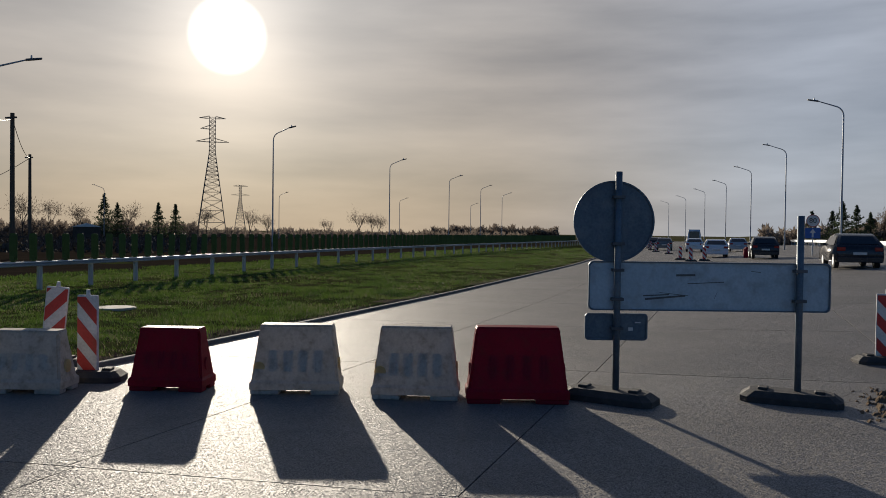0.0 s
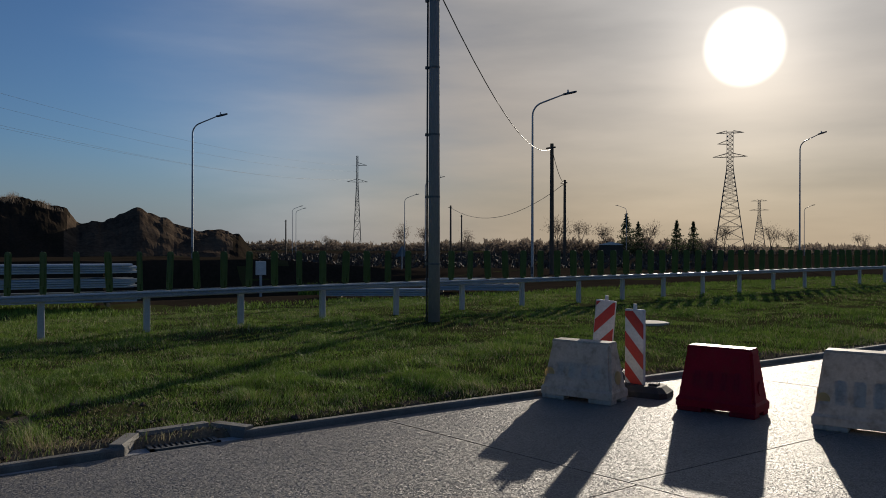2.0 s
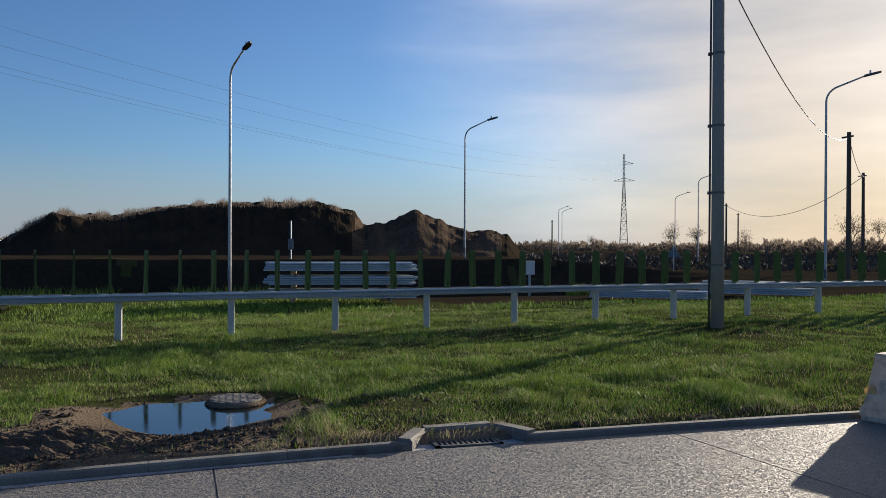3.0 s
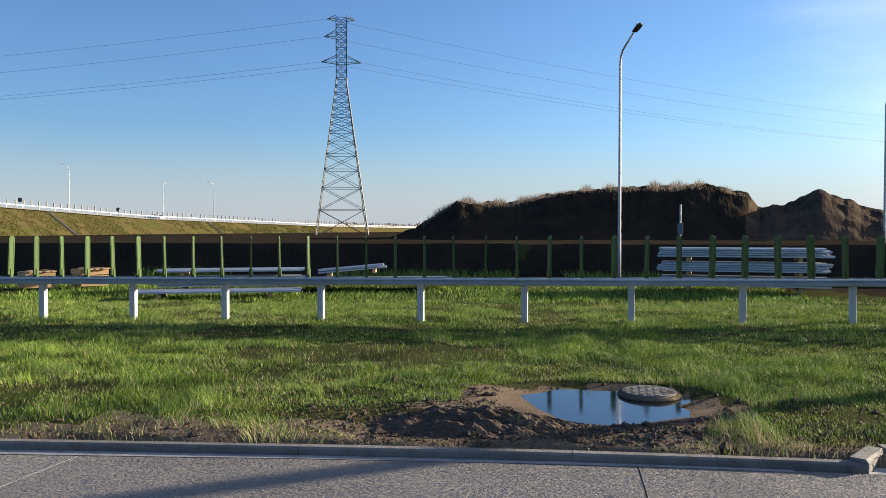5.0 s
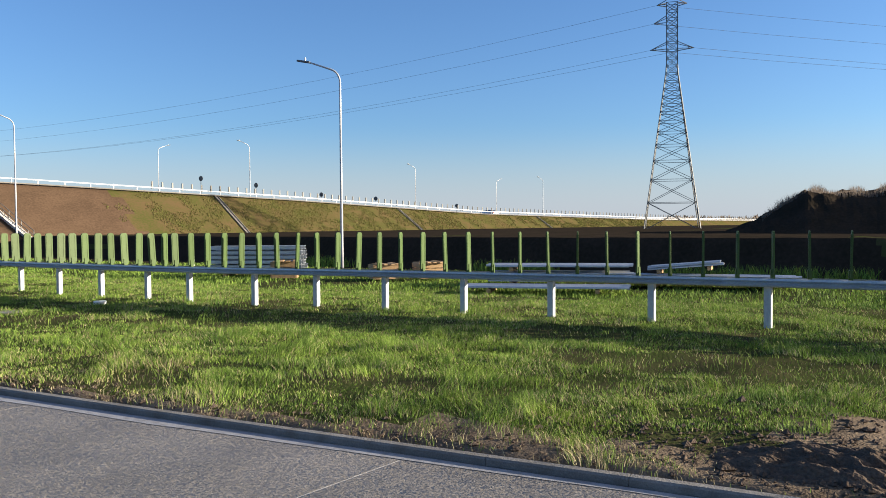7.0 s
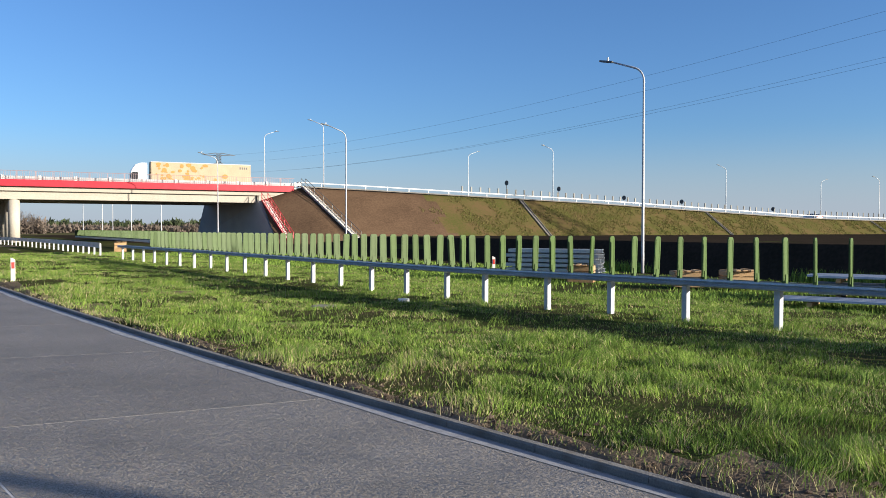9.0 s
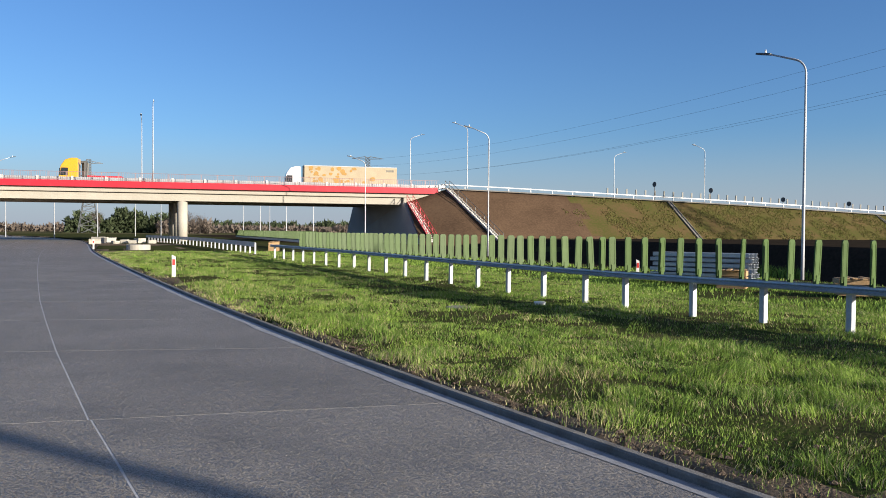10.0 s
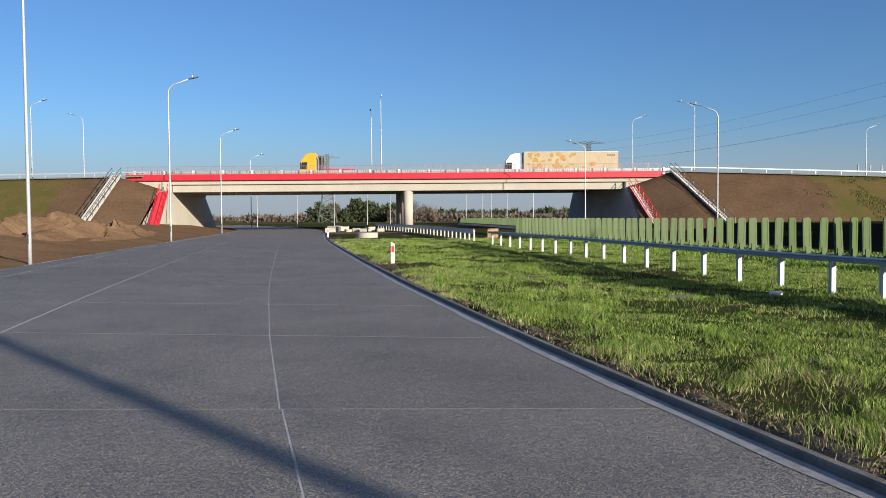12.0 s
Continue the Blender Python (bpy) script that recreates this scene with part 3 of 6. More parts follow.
def build_bridge():
    b = thing("road_bridge", "concrete road bridge with a red edge beam and thin dark railings", "bridge")
    part("deck", slab_between(BM(), -43, 31, 0.5, 17, 6.3, 7.0), "concrete", b)
    for d in (0.9, 8.0, 15.0):
        part("girder", slab_between(BM(), -36.5, 24.5, d, d + 1.6, 5.3, 6.3), "concrete", b)
    for d in (0.0, 16.6):
        part("edge_beam", slab_between(BM(), -42.5, 29.5, d, d + 0.5, 6.85, 7.65), "red_paint", b, "bright red edge beam")
    for ps, d in ((-4.7, 1.6), (-5.3, 6.2), (-5.95, 11.0), (-6.5, 15.6)):
        part("pier", tube(BM(), [br(ps, d, -0.6), br(ps, d, 5.3)], 0.66, 20), "concrete", b, smooth=True)
    # near and far railings
    for d in (0.2, 16.8):
        for i in range(37):
            s = -42.3 + i * 2.0
            if s < 29.6:
                part("railing_post", strut(BM(), br(s, d, 7.6), br(s, d, 8.7), 0.06), "railing_paint", b)
        for z in (8.7, 7.78):
            part("railing_bar", strut(BM(), br(-42.3, d, z), br(29.6, d, z), 0.05), "railing_paint", b)
        bars = BM()
        for s in np.arange(-42.2, 29.5, 0.25):
            strut(bars, br(s, d, 7.78), br(s, d, 8.7), 0.025)
        part("railing_infill", bars, "railing_paint", b, "thin upright railing bars")
    # white crash barrier inside the railing
    for d in (1.6, 15.2):
        part("crash_barrier", slab_between(BM(), -43, 31, d, d + 0.25, 7.75, 8.15), "zinc_paint", b)
        for i in range(19):
            s = -42 + i * 4.0
            part("barrier_post", slab_between(BM(), s, s + 0.25, d - 0.12, d - 0.004, 7.3, 8.25), "sign_white", b)
    return b


build_bridge()

TOP = smoothed([(-40, 7.5), (25, 7.6), (32, 7.55), (80, 6.0), (130, 3.9), (210, 2.6), (380, 1.6), (900, 0.5)])


def build_embankment():
    """Bank on both sides of the bridge, with the road on top."""
    for name, s0, s1, step in (("embankment_west", 25.0, 900.0, 1), ("embankment_east", -150.0, -37.0, -1)):
        bm = BM()
        ss = list(np.unique(np.concatenate([np.arange(s0, min(s1, 120), 1.5), np.arange(min(s1, 120), s1 + 0.1, 20)]))) if step > 0 else list(np.arange(s0, s1 + 0.1, 2.0))
        rows = []
        for s in ss:
            top = float(TOP(abs(s))) if step > 0 else 7.4 + (s + 37) * 0.012
            # the bank drops towards the abutment wall
            edge = (s - 25.0) if step > 0 else (-37.0 - s)
            top -= 2.0 * max(0.0, 1 - edge / 6.0)
            run = 1.5 * max(top, 0.3)
            row = []
            for k in range(13):
                f = k / 12
                z = top * (1 - f)
                d = -run * f
                bump = 0.12 * noise2(s, d, 0.4) if 0 < k < 12 else 0
                row.append(bm.verts.new(br(s, d + bump, z + bump * 0.6 - (0.3 if k == 12 else 0))))
            far = bm.verts.new(br(s, 17, top - 0.05))
            foot = bm.verts.new(br(s, 17 + run, -0.3))
            rows.append([foot, far] + row)
        for a, b in zip(rows, rows[1:]):
            for k in range(len(a) - 1):
                f = bm.faces.new((a[k], a[k + 1], b[k + 1], b[k]))
                s = abs((f.calc_center_median() - BO).dot(BR_))
                f.material_index = 1 if s + 4 * noise2(s, k, 0.3) > 49 or k < 2 else 0
                f.smooth = True
        ob = mesh_object(name, bm, ["bank_earth", "bank_grass"])
        bmesh_fix = bmesh.new()
        bmesh_fix.from_mesh(ob.data)
        bmesh.ops.recalc_face_normals(bmesh_fix, faces=bmesh_fix.faces)
        bmesh_fix.to_mesh(ob.data)
        bmesh_fix.free()
        tagged(ob, "earth road embankment, bare brown by the bridge and grassed beyond", "embankment", kind="structure")


build_embankment()


def build_abutments():
    for name, near_s, far_s, step in (("abutment_west", 24.6, 20.5, 1), ("abutment_east", -36.6, -37.4, -1)):
        ab = thing(name, "grey concrete bridge abutment of stacked panels with sloping wings", "abutment")
        bm = BM()
        pts = [(near_s, 0.5, 5.6), (far_s, 18, 5.6), (far_s - 2 * step * 0.2, 24, -0.3), (near_s + 3.6 * step * 0.2, -7.5, -0.3)]
        front = [bm.verts.new(br(*p)) for p in pts]
        back = [bm.verts.new(br(s + step * 1.2, d, z)) for s, d, z in pts]
        bm.faces.new(front), bm.faces.new(back[::-1])
        for i in range(4):
            bm.faces.new((front[i], back[i], back[(i + 1) % 4], front[(i + 1) % 4]))
        bmesh.ops.recalc_face_normals(bm, faces=bm.faces)
        part("wall", bm, "wall_blocks" if step > 0 else "concrete", ab)
        part("bearing_seat", slab_between(BM(), min(near_s, near_s + step * 3), max(near_s, near_s + step * 3), 0.6, 16.4, 5.0, 6.3), "concrete", ab)


build_abutments()


# ---- street lamps ----
def street_lamp_at(at, turn, height, arm=1.65, group="street lamps"):
    key = (height, arm)
    if key in LAMPS:
        return copy_thing(LAMPS[key], pose(*at, 0, 0, turn))
    lamp = thing("street_lamp", "slim galvanised steel street lamp with a curved arm", "street lamp", group, at=at, turn=turn)
    bm = BM()
    pts, rad = [(0, 0, -0.8), (0, 0, 1.2), (0, 0, height * 0.5), (0, 0, height - 1.0)], [0.08, 0.075, 0.062, 0.05]
    for k in range(1, 7):
        a = k / 6 * radians(74)
        pts.append(((1 - math.cos(a)) * 0.7, 0, height - 1.0 + math.sin(a) * 0.7))
        rad.append(0.045)
    pts.append((arm * 0.98, 0, height + 0.07))
    rad.append(0.035)
    part("pole", tube(bm, pts, rad, 8), "zinc_paint", lamp, smooth=True)
    bm = BM()
    head = [(arm - 0.05, -0.10), (arm + 0.35, -0.13), (arm + 0.62, -0.10), (arm + 0.66, 0.0), (arm + 0.62, 0.10), (arm + 0.35, 0.13), (arm - 0.05, 0.10)]
    lo = [bm.verts.new((x, y, height + 0.04 + (x - arm) * 0.2)) for x, y in head]
    hi = [bm.verts.new((x, y * 0.75, height + 0.13 + (x - arm) * 0.18)) for x, y in head]
    bm.faces.new(lo[::-1]), bm.faces.new(hi)
    for i in range(7):
        bm.faces.new((lo[i], lo[(i + 1) % 7], hi[(i + 1) % 7], hi[i]))
    part("lamp_head", bm, "steel_grey", lamp)
    part("sensor", tube(BM(), [(arm + 0.2, 0, height + 0.14), (arm + 0.2, 0, height + 0.32)], [0.05, 0.035], 8), "sign_white", lamp)
    bm = BM()
    part("hatch", box(bm, -0.05, 0.05, -0.10, -0.075, 0.6, 1.0), "steel_grey", lamp)
    LAMPS[key] = lamp
    return lamp


LAMPS = {}


def polar(az, dist, z=0.0, eye=(0, 0)):
    return (eye[0] - math.sin(radians(az)) * dist, eye[1] + math.cos(radians(az)) * dist, z)


ROWS = [  # x, y, foot, height, way of the arm
    (-37.3, 61.5, -0.3, 11, 0), (-39.9, 92.4, -0.3, 11, 0), (-42.1, 120.4, -0.3, 11, 0), (-45.0, 146.0, -0.3, 11, 0), (-48.7, 173.4, -0.3, 11, 0),
    (-74.6, 175.0, -0.3, 10, 0), (-67.3, 206.7, -0.3, 10, 0), (-90.3, 147.0, -0.3, 10, 0), (-110.1, 118.1, -0.3, 10, 200),
    (8.2, 61.4, 0.1, 11, 180), (6.0, 89.5, 0.1, 11, 180), (3.0, 115.4, 0, 11, 180), (-0.6, 142.8, 0, 11, 180), (-5.0, 168.1, 0, 11, 180),
    (-10.4, 196.4, 0, 11, 180), (-16.6, 225.3, 0, 11, 180), (-24.3, 259.7, 0, 11, 180),
]
SIDE = [
    (-48.7, 15.0, 0.6, 9, 47), (-31.4, 27.9, -0.4, 10, 47), (-105.9, 64.5, -0.4, 10, 47), (-150.1, 64.4, -0.4, 10, 47), (-158.3, 68.7, -0.4, 10, 47),
    (-77.1, 50.1, -0.4, 10, 66), (-34.4, 0.4, -0.4, 10, 20), (-28.9, -26.5, -0.4, 10, 288),
    (11.8, -63.5, 0.1, 12, 173), (13.5, -98.7, 0.1, 12, 173), (14.4, -135.4, 0.1, 12, 173), (-32.0, -64.3, -0.3, 11, 353), (-30.4, -96.3, -0.3, 11, 353), (10.8, -34.0, 0.1, 12, 150),
]
for x, y, z, h, turn in ROWS + SIDE:
    street_lamp_at((x, y, z), turn, h)
for s, d, top, turn in ((34.1, 1, 17.2, 353), (29.3, 16, 17.2, 173), (-8.2, 0.3, 18.4, 265), (-10.9, 16.3, 18.2, 85), (-55.5, 1, 18.0, 173), (-55.2, 16, 18.1, 353),
                        (65.3, 16, 15.6, 173), (73, 1, 15.5, 353), (111.2, 1, 13.7, 353), (155.6, 16, 13.3, 173), (154.4, 1, 12.9, 353)):
    street_lamp_at(tuple(br(s, d, top - 10.3)), turn, 10)

# dark unpainted lamp posts and sign masts beyond the bridge
for az, dist, h in ((-177.0, 150, 9), (-174.2, 165, 9), (-179.5, 170, 8), (178.2, 180, 8), (176.6, 190, 9), (168.2, 160, 8), (169.4, 190, 9), (170.0, 170, 8), (171.2, 200, 9), (166.3, 150, 9)):
    mast = thing("light_mast", "thin grey lighting mast far behind the bridge", "mast", "masts behind the bridge", at=polar(az, dist, -0.3))
    part("pole", tube(BM(), [(0, 0, 0), (0, 0, h)], [0.09, 0.06], 6), "zinc_paint", mast)


# ---- pylons ----
def build_pylon(at, height, base, turn, arms, mat="steel_dark", waist=0.52, label="tall steel lattice pylon", thick=0.16):
    py = thing("power_pylon", label, "pylon", "power pylons", at=at, turn=turn)
    half = lambda z: (base / 2 + (base * 0.10 - base / 2) * min(1, z / (height * waist * 1.35))) if z < height * 0.70 else base * 0.10

    def corner(k, z):
        sx, sy = ((-1, -1), (1, -1), (1, 1), (-1, 1))[k % 4]
        return Vector((sx * half(z), sy * half(z), z))

    levels, z, step = [0.0], 0.0, height * 0.12
    while z < height * 0.97:
        z = min(height, z + step)
        levels.append(z)
        step = max(step * 0.83, height * 0.034)
    for k in range(4):
        bm = BM()
        for a, b in zip(levels, levels[1:]):
            strut(bm, corner(k, a), corner(k, b), thick)
        part("leg", bm, mat, py)
    for k in range(4):
        bm = BM()
        for a, b in zip(levels, levels[1:]):
            strut(bm, corner(k, a), corner(k + 1, b), thick * 0.55)
            strut(bm, corner(k + 1, a), corner(k, b), thick * 0.55)
            strut(bm, corner(k, b), corner(k + 1, b), thick * 0.55)
        part("bracing", bm, mat, py)
    for z, reach, side in arms:
        for s in side:
            bm = BM()
            tip = Vector((s * reach, 0, z + 0.1))
            for k in (0, 3) if s < 0 else (1, 2):
                strut(bm, corner(k, z), tip, thick * 0.7)
                strut(bm, corner(k, min(height, z + height * 0.03)), tip, thick * 0.7)
            for f in (0.25, 0.5, 0.75):
                strut(bm, Vector((s * reach * f, -half(z) * (1 - f), z)), Vector((s * reach * f, half(z) * (1 - f), z + 0.4)), thick * 0.5)
            part("crossarm", bm, mat, py)
    return py


build_pylon(polar(109.5, 128, 0.6), 35.0, 8.2, 110, ((34.4, 2.2, (-1, 1)), (31.6, 2.7, (-1,)), (27.6, 3.2, (-1, 1))), mat="steel_grey", label="grey steel lattice pylon standing beyond the site", thick=0.125)
build_pylon(polar(36.3, 258, -0.5), 37.5, 9.0, 36, ((36.8, 4.0, (-1, 1)), (33.5, 3.6, (-1,)), (29.5, 5.0, (-1, 1))), label="dark steel lattice pylon against the sun")
build_pylon(polar(62.4, 385, -0.5), 46, 4.0, 62, ((41, 4.5, (1,)), (33, 5.0, (-1, 1))), label="narrow steel lattice pylon in the hazy distance", thick=0.22)
build_pylon(polar(34.6, 560, -0.5), 33, 8.0, 36, ((32, 5, (-1, 1)), (26, 6, (-1, 1))), mat="steel_grey", label="faint lattice pylon in the far haze", thick=0.22)
build_pylon(polar(162.7, 330, -0.5), 32.5, 9.0, 163, ((31.5, 6.5, (-1, 1)), (27.5, 3.6, (-1, 1)), (23.5, 7.0, (-1, 1))), mat="steel_grey", label="grey lattice pylon behind the bridge", thick=0.2)
build_pylon(polar(-178.8, 300, -0.5), 26, 7.0, 178, ((24.5, 4.5, (-1, 1)), (20, 3.0, (-1, 1))), mat="steel_grey", label="pale lattice pylon behind the bridge", thick=0.2)


def wire(name, p, q, sag, r, mat="steel_grey", label="thin overhead power line", n=16):
    p, q = Vector(p), Vector(q)
    pts = [p.lerp(q, i / n) - Vector((0, 0, sag * 4 * (i / n) * (1 - i / n))) for i in range(n + 1)]
    tagged(mesh_object(name, tube(BM(), pts, r, 5), mat), label, "power line")


ptop = Vector(polar(109.5, 128, 0.6))
for z, off in ((34.5, -2.2), (31.7, -2.7), (27.7, -3.2), (27.7, 3.2)):
    arm = ptop + Vector((math.cos(radians(110)) * off, math.sin(radians(110)) * off, z))
    wire("power_line", arm, Vector((*polar(162.7, 330)[:2], z - 3.5)), 5.0, 0.018)
    wire("power_line", arm, Vector((*polar(62.4, 385)[:2], z + 6)), 6.0, 0.02)

# ---- poles by the verge ----
def build_concrete_pole():
    p = thing("utility_pole", "tapered grey concrete utility pole with a strapped cable", "utility pole", at=(-12.84, 9.66, 0.1))
    part("pole", tube(BM(), [(0, 0, -0.5), (0, 0, 3), (0, 0, 9.6)], [0.128, 0.12, 0.10], 16), "pole_concrete", p, smooth=True)
    part("cable", tube(BM(), [(-0.10, -0.12, 0.0), (-0.10, -0.115, 2), (-0.095, -0.11, 5), (-0.085, -0.10, 9.4)], 0.02, 6), "black", p, "black cable up the side")
    for z in (1.2, 2.6, 3.9, 5.3, 6.7):
        bm = BM()
        tube(bm, [(0, 0, z - 0.02), (0, 0, z + 0.02)], 0.135 - z * 0.0035, 16)
        box(bm, -0.13, -0.07, -0.15, -0.09, z - 0.03, z + 0.03)
        part("clamp", bm, "steel_grey", p)


build_concrete_pole()
for az, dist, top, r in ((48.75, 50, 8.05, 0.13), (47.8, 72, 7.6, 0.13), (55.9, 110, 7.3, 0.13), (55.1, 150, 7.6, 0.13), (67.6, 150, 6.5, 0.13)):
    x, y, _ = polar(az, dist, 0, (1.3, 0.6))
    w = thing("wooden_pole", "dark weathered wooden line pole with a short crossarm", "utility pole", "wooden poles", at=(x, y, -0.5))
    part("pole", tube(BM(), [(0, 0, -0.5), (0, 0, top + 0.5)], [r * 1.15, r * 0.85], 10), "pole_wood", w)
    part("crossarm", strut(BM(), (-0.5, 0, top + 0.25), (0.3, 0, top + 0.25), 0.09), "pole_wood", w)
wa, wb = polar(48.75, 50, 7.75, (1.3, 0.6)), polar(47.8, 72, 7.3, (1.3, 0.6))
wc = polar(55.9, 110, 7.0, (1.3, 0.6))
wire("cable", (-12.84, 9.8, 6.97), wa, 1.2, 0.014, "steel_grey", "pale sagging cable from the concrete pole")
wire("cable", wa, wb, 0.5, 0.02, "steel_dark", "thin sagging cable between wooden poles")
wire("cable", wb, wc, 2.2, 0.025, "steel_dark", "thin sagging cable between wooden poles")


# ---- water-filled barriers ----
def build_barrier(mat, label, at, turn, length, height, depth=0.42):
    """A hollow plastic block: sloping sides, moulded grooves, a round fill plug at each end, fork slots below."""
    b = thing("road_barrier", label, "barrier", "plastic road barriers", at=at, turn=turn)
    L, D, h = length / 2, depth / 2, height
    bm = BM()
    ring = lambda fx, fy, z: [bm.verts.new((sx * L * fx, sy * D * fy, z)) for sx, sy in ((-1, -1), (1, -1), (1, 1), (-1, 1))]
    levels = [ring(1.0, 1.0, 0.05), ring(1.0, 1.0, 0.12), ring(0.965, 0.92, 0.15), ring(0.83, 0.50, h * 0.93), ring(0.815, 0.46, h * 0.985), ring(0.79, 0.42, h)]
    for a, c in zip(levels, levels[1:]):
        for i in range(4):
            bm.faces.new((a[i], a[(i + 1) % 4], c[(i + 1) % 4], c[i]))
    bm.faces.new(levels[0][::-1]), bm.faces.new(levels[-1])
    bmesh.ops.bevel(bm, geom=[e for e in bm.edges if abs(e.verts[0].co.z - e.verts[1].co.z) > 0.2], offset=0.025, segments=2, affect="EDGES")
    part("body", bm, mat, b)
    for sy in (-1, 1):
        for k in range(4):
            x = (k - 1.5) * L * 0.33
            bm = BM()
            za, zb = 0.24, h * 0.64
            ya, yb = D * (0.92 - 0.42 * (za - 0.15) / (h * 0.93 - 0.15)), D * (0.92 - 0.42 * (zb - 0.15) / (h * 0.93 - 0.15))
            v = [bm.verts.new((x + dx, sy * (yy + o), z)) for z, yy in ((za, ya), (zb, yb)) for dx, o in ((-0.05, -0.012), (-0.02, 0.001), (0.02, 0.001), (0.05, -0.012))]
            for i in range(3):
                bm.faces.new((v[i], v[i + 1], v[i + 5], v[i + 4]))
            bm.faces.new((v[0], v[1], v[2], v[3])), bm.faces.new((v[4], v[5], v[6], v[7]))
            bmesh.ops.recalc_face_normals(bm, faces=bm.faces)
            part("rib", bm, mat, b)
    for sx in (-1, 1):
        for sy in (-1, 1):
            part("foot", box(BM(), min(sx * L * 0.35, sx * L * 0.98), max(sx * L * 0.35, sx * L * 0.98), min(sy * D * 0.3, sy * D * 0.97), max(sy * D * 0.3, sy * D * 0.97), 0.0, 0.052, 0.008), mat, b)
        bm = BM()
        z = h * 0.42
        x = L * (0.965 - 0.135 * (z - 0.15) / (h * 0.93 - 0.15))
        tube(bm, [(sx * (x - 0.02), 0, z), (sx * (x + 0.012), 0, z)], [0.075, 0.07], 14)
        # on white barriers the plug is coloured like a sunlit hole
        part("plug", bm, "amber_plastic" if mat == "white_plastic" else mat, b)
        if mat == "white_plastic":
            yr = D * (0.92 - 0.42 * (0.28 - 0.15) / (h * 0.93 - 0.15))
            if sx < 0:
                disc_at = Vector((sx * L * 0.80, -yr - 0.003, 0.28))
                # disc added as the spot of sunlight coming through a hole
                part("reflector", tube(BM(), [disc_at + Vector((0, 0.02, 0)), disc_at], 0.06, 16), "amber_plastic", b, "round amber disc painted as sunlight through a fill hole")
    part("lip", box(BM(), -L * 0.80, L * 0.80, -D * 0.47, D * 0.47, h - 0.012, h + 0.012, 0.006), mat, b)
    return b


build_barrier("white_plastic", "white plastic water-filled road barrier beside a striped beacon", (-5.28, 6.72, 0), 20, 0.84, 0.63)
build_barrier("red_plastic", "dark red plastic road barrier standing on concrete", (-4.02, 7.42, 0), 17, 0.80, 0.65)
build_barrier("white_plastic", "dirty white plastic road barrier with moulded ribs", (-2.72, 7.82, 0), 22, 0.94, 0.71)
build_barrier("white_plastic", "dirty white plastic road barrier beside a red one", (-1.46, 8.09, 0), 17, 0.90, 0.73)
build_barrier("red_plastic", "bright red plastic road barrier next to the sign foot", (-0.45, 8.33, 0), 21, 1.04, 0.75)


# ---- striped beacons ----
def rubber_foot(parent, length=0.8, width=0.4, h=0.12, at=(0, 0, 0), turn=0):
    bm = BM()
    L, W = length / 2, width / 2
    out = [(-L, -W * 0.6), (-L * 0.85, -W), (L * 0.85, -W), (L, -W * 0.6), (L, W * 0.6), (L * 0.85, W), (-L * 0.85, W), (-L, W * 0.6)]
    a = [bm.verts.new((x, y, 0)) for x, y in out]
    b = [bm.verts.new((x, y, h * 0.5)) for x, y in out]
    c = [bm.verts.new((x * 0.82, y * 0.72, h)) for x, y in out]
    for p, q in ((a, b), (b, c)):
        for i in range(8):
            bm.faces.new((p[i], p[(i + 1) % 8], q[(i + 1) % 8], q[i]))
    bm.faces.new(a[::-1]), bm.faces.new(c)
    ob = part("foot", bm, "rubber", parent, "black recycled rubber foot")
    ob.matrix_basis = pose(*at, 0, 0, turn)
    for sx in (-1, 1):
        bm = BM()
        box(bm, sx * L * 0.55 - 0.05, sx * L * 0.55 + 0.05, -W * 0.35, W * 0.35, h - 0.01, h + 0.025, 0.008)
        g = part("grip", bm, "rubber", ob)
    return ob


def stripe_quads(bm, w, h, pitch, y, lean):
    """Slanting stripes clipped to a panel."""
    for k in range(-2, 6):
        z0 = (k + 0.3) * pitch
        pts = [(-w / 2, z0), (w / 2, z0 + lean), (w / 2, z0 + lean + pitch / 2), (-w / 2, z0 + pitch / 2)]
        clip = pts
        for bound, sign in ((0.0, 1), (h, -1)):
            nxt = []
            for (x0, a), (x1, b) in zip(clip, clip[1:] + clip[:1]):
                ina, inb = (a - bound) * sign >= 0, (b - bound) * sign >= 0
                if ina:
                    nxt.append((x0, a))
                if ina != inb:
                    t = (bound - a) / (b - a)
                    nxt.append((x0 + (x1 - x0) * t, bound))
            clip = nxt
            if len(clip) < 3:
                break
        if len(clip) >= 3:
            bm.faces.new([bm.verts.new((x, y, z)) for x, z in clip])
    return bm


def build_beacon(at, turn, tilt=0, height=0.86, foot_turn=0, flip=1):
    b = thing("road_beacon", "red and white striped road beacon on a rubber foot", "beacon", "striped beacons", at=at, turn=turn)
    rubber_foot(b, turn=foot_turn)
    m = pose(0, 0, 0.1, 0, tilt, 0)
    bm = BM()
    box(bm, -0.125, 0.125, -0.02, 0.02, 0, height, 0.01)
    panel = part("panel", bm, "sign_white", b, "white plastic panel with red stripes")
    panel.matrix_basis = m
    for y, lean in ((-0.0235, -0.26 * flip), (0.0235, 0.26 * flip)):
        bm = stripe_quads(BM(), 0.235, height - 0.02, 0.34, y, lean)
        part("stripes", bm, "sign_red", panel)
    bm = BM()
    tube(bm, [(0, 0, height - 0.01), (0, 0, height + 0.06)], [0.025, 0.02], 8)
    part("stud", bm, "sign_white", panel)
    return b


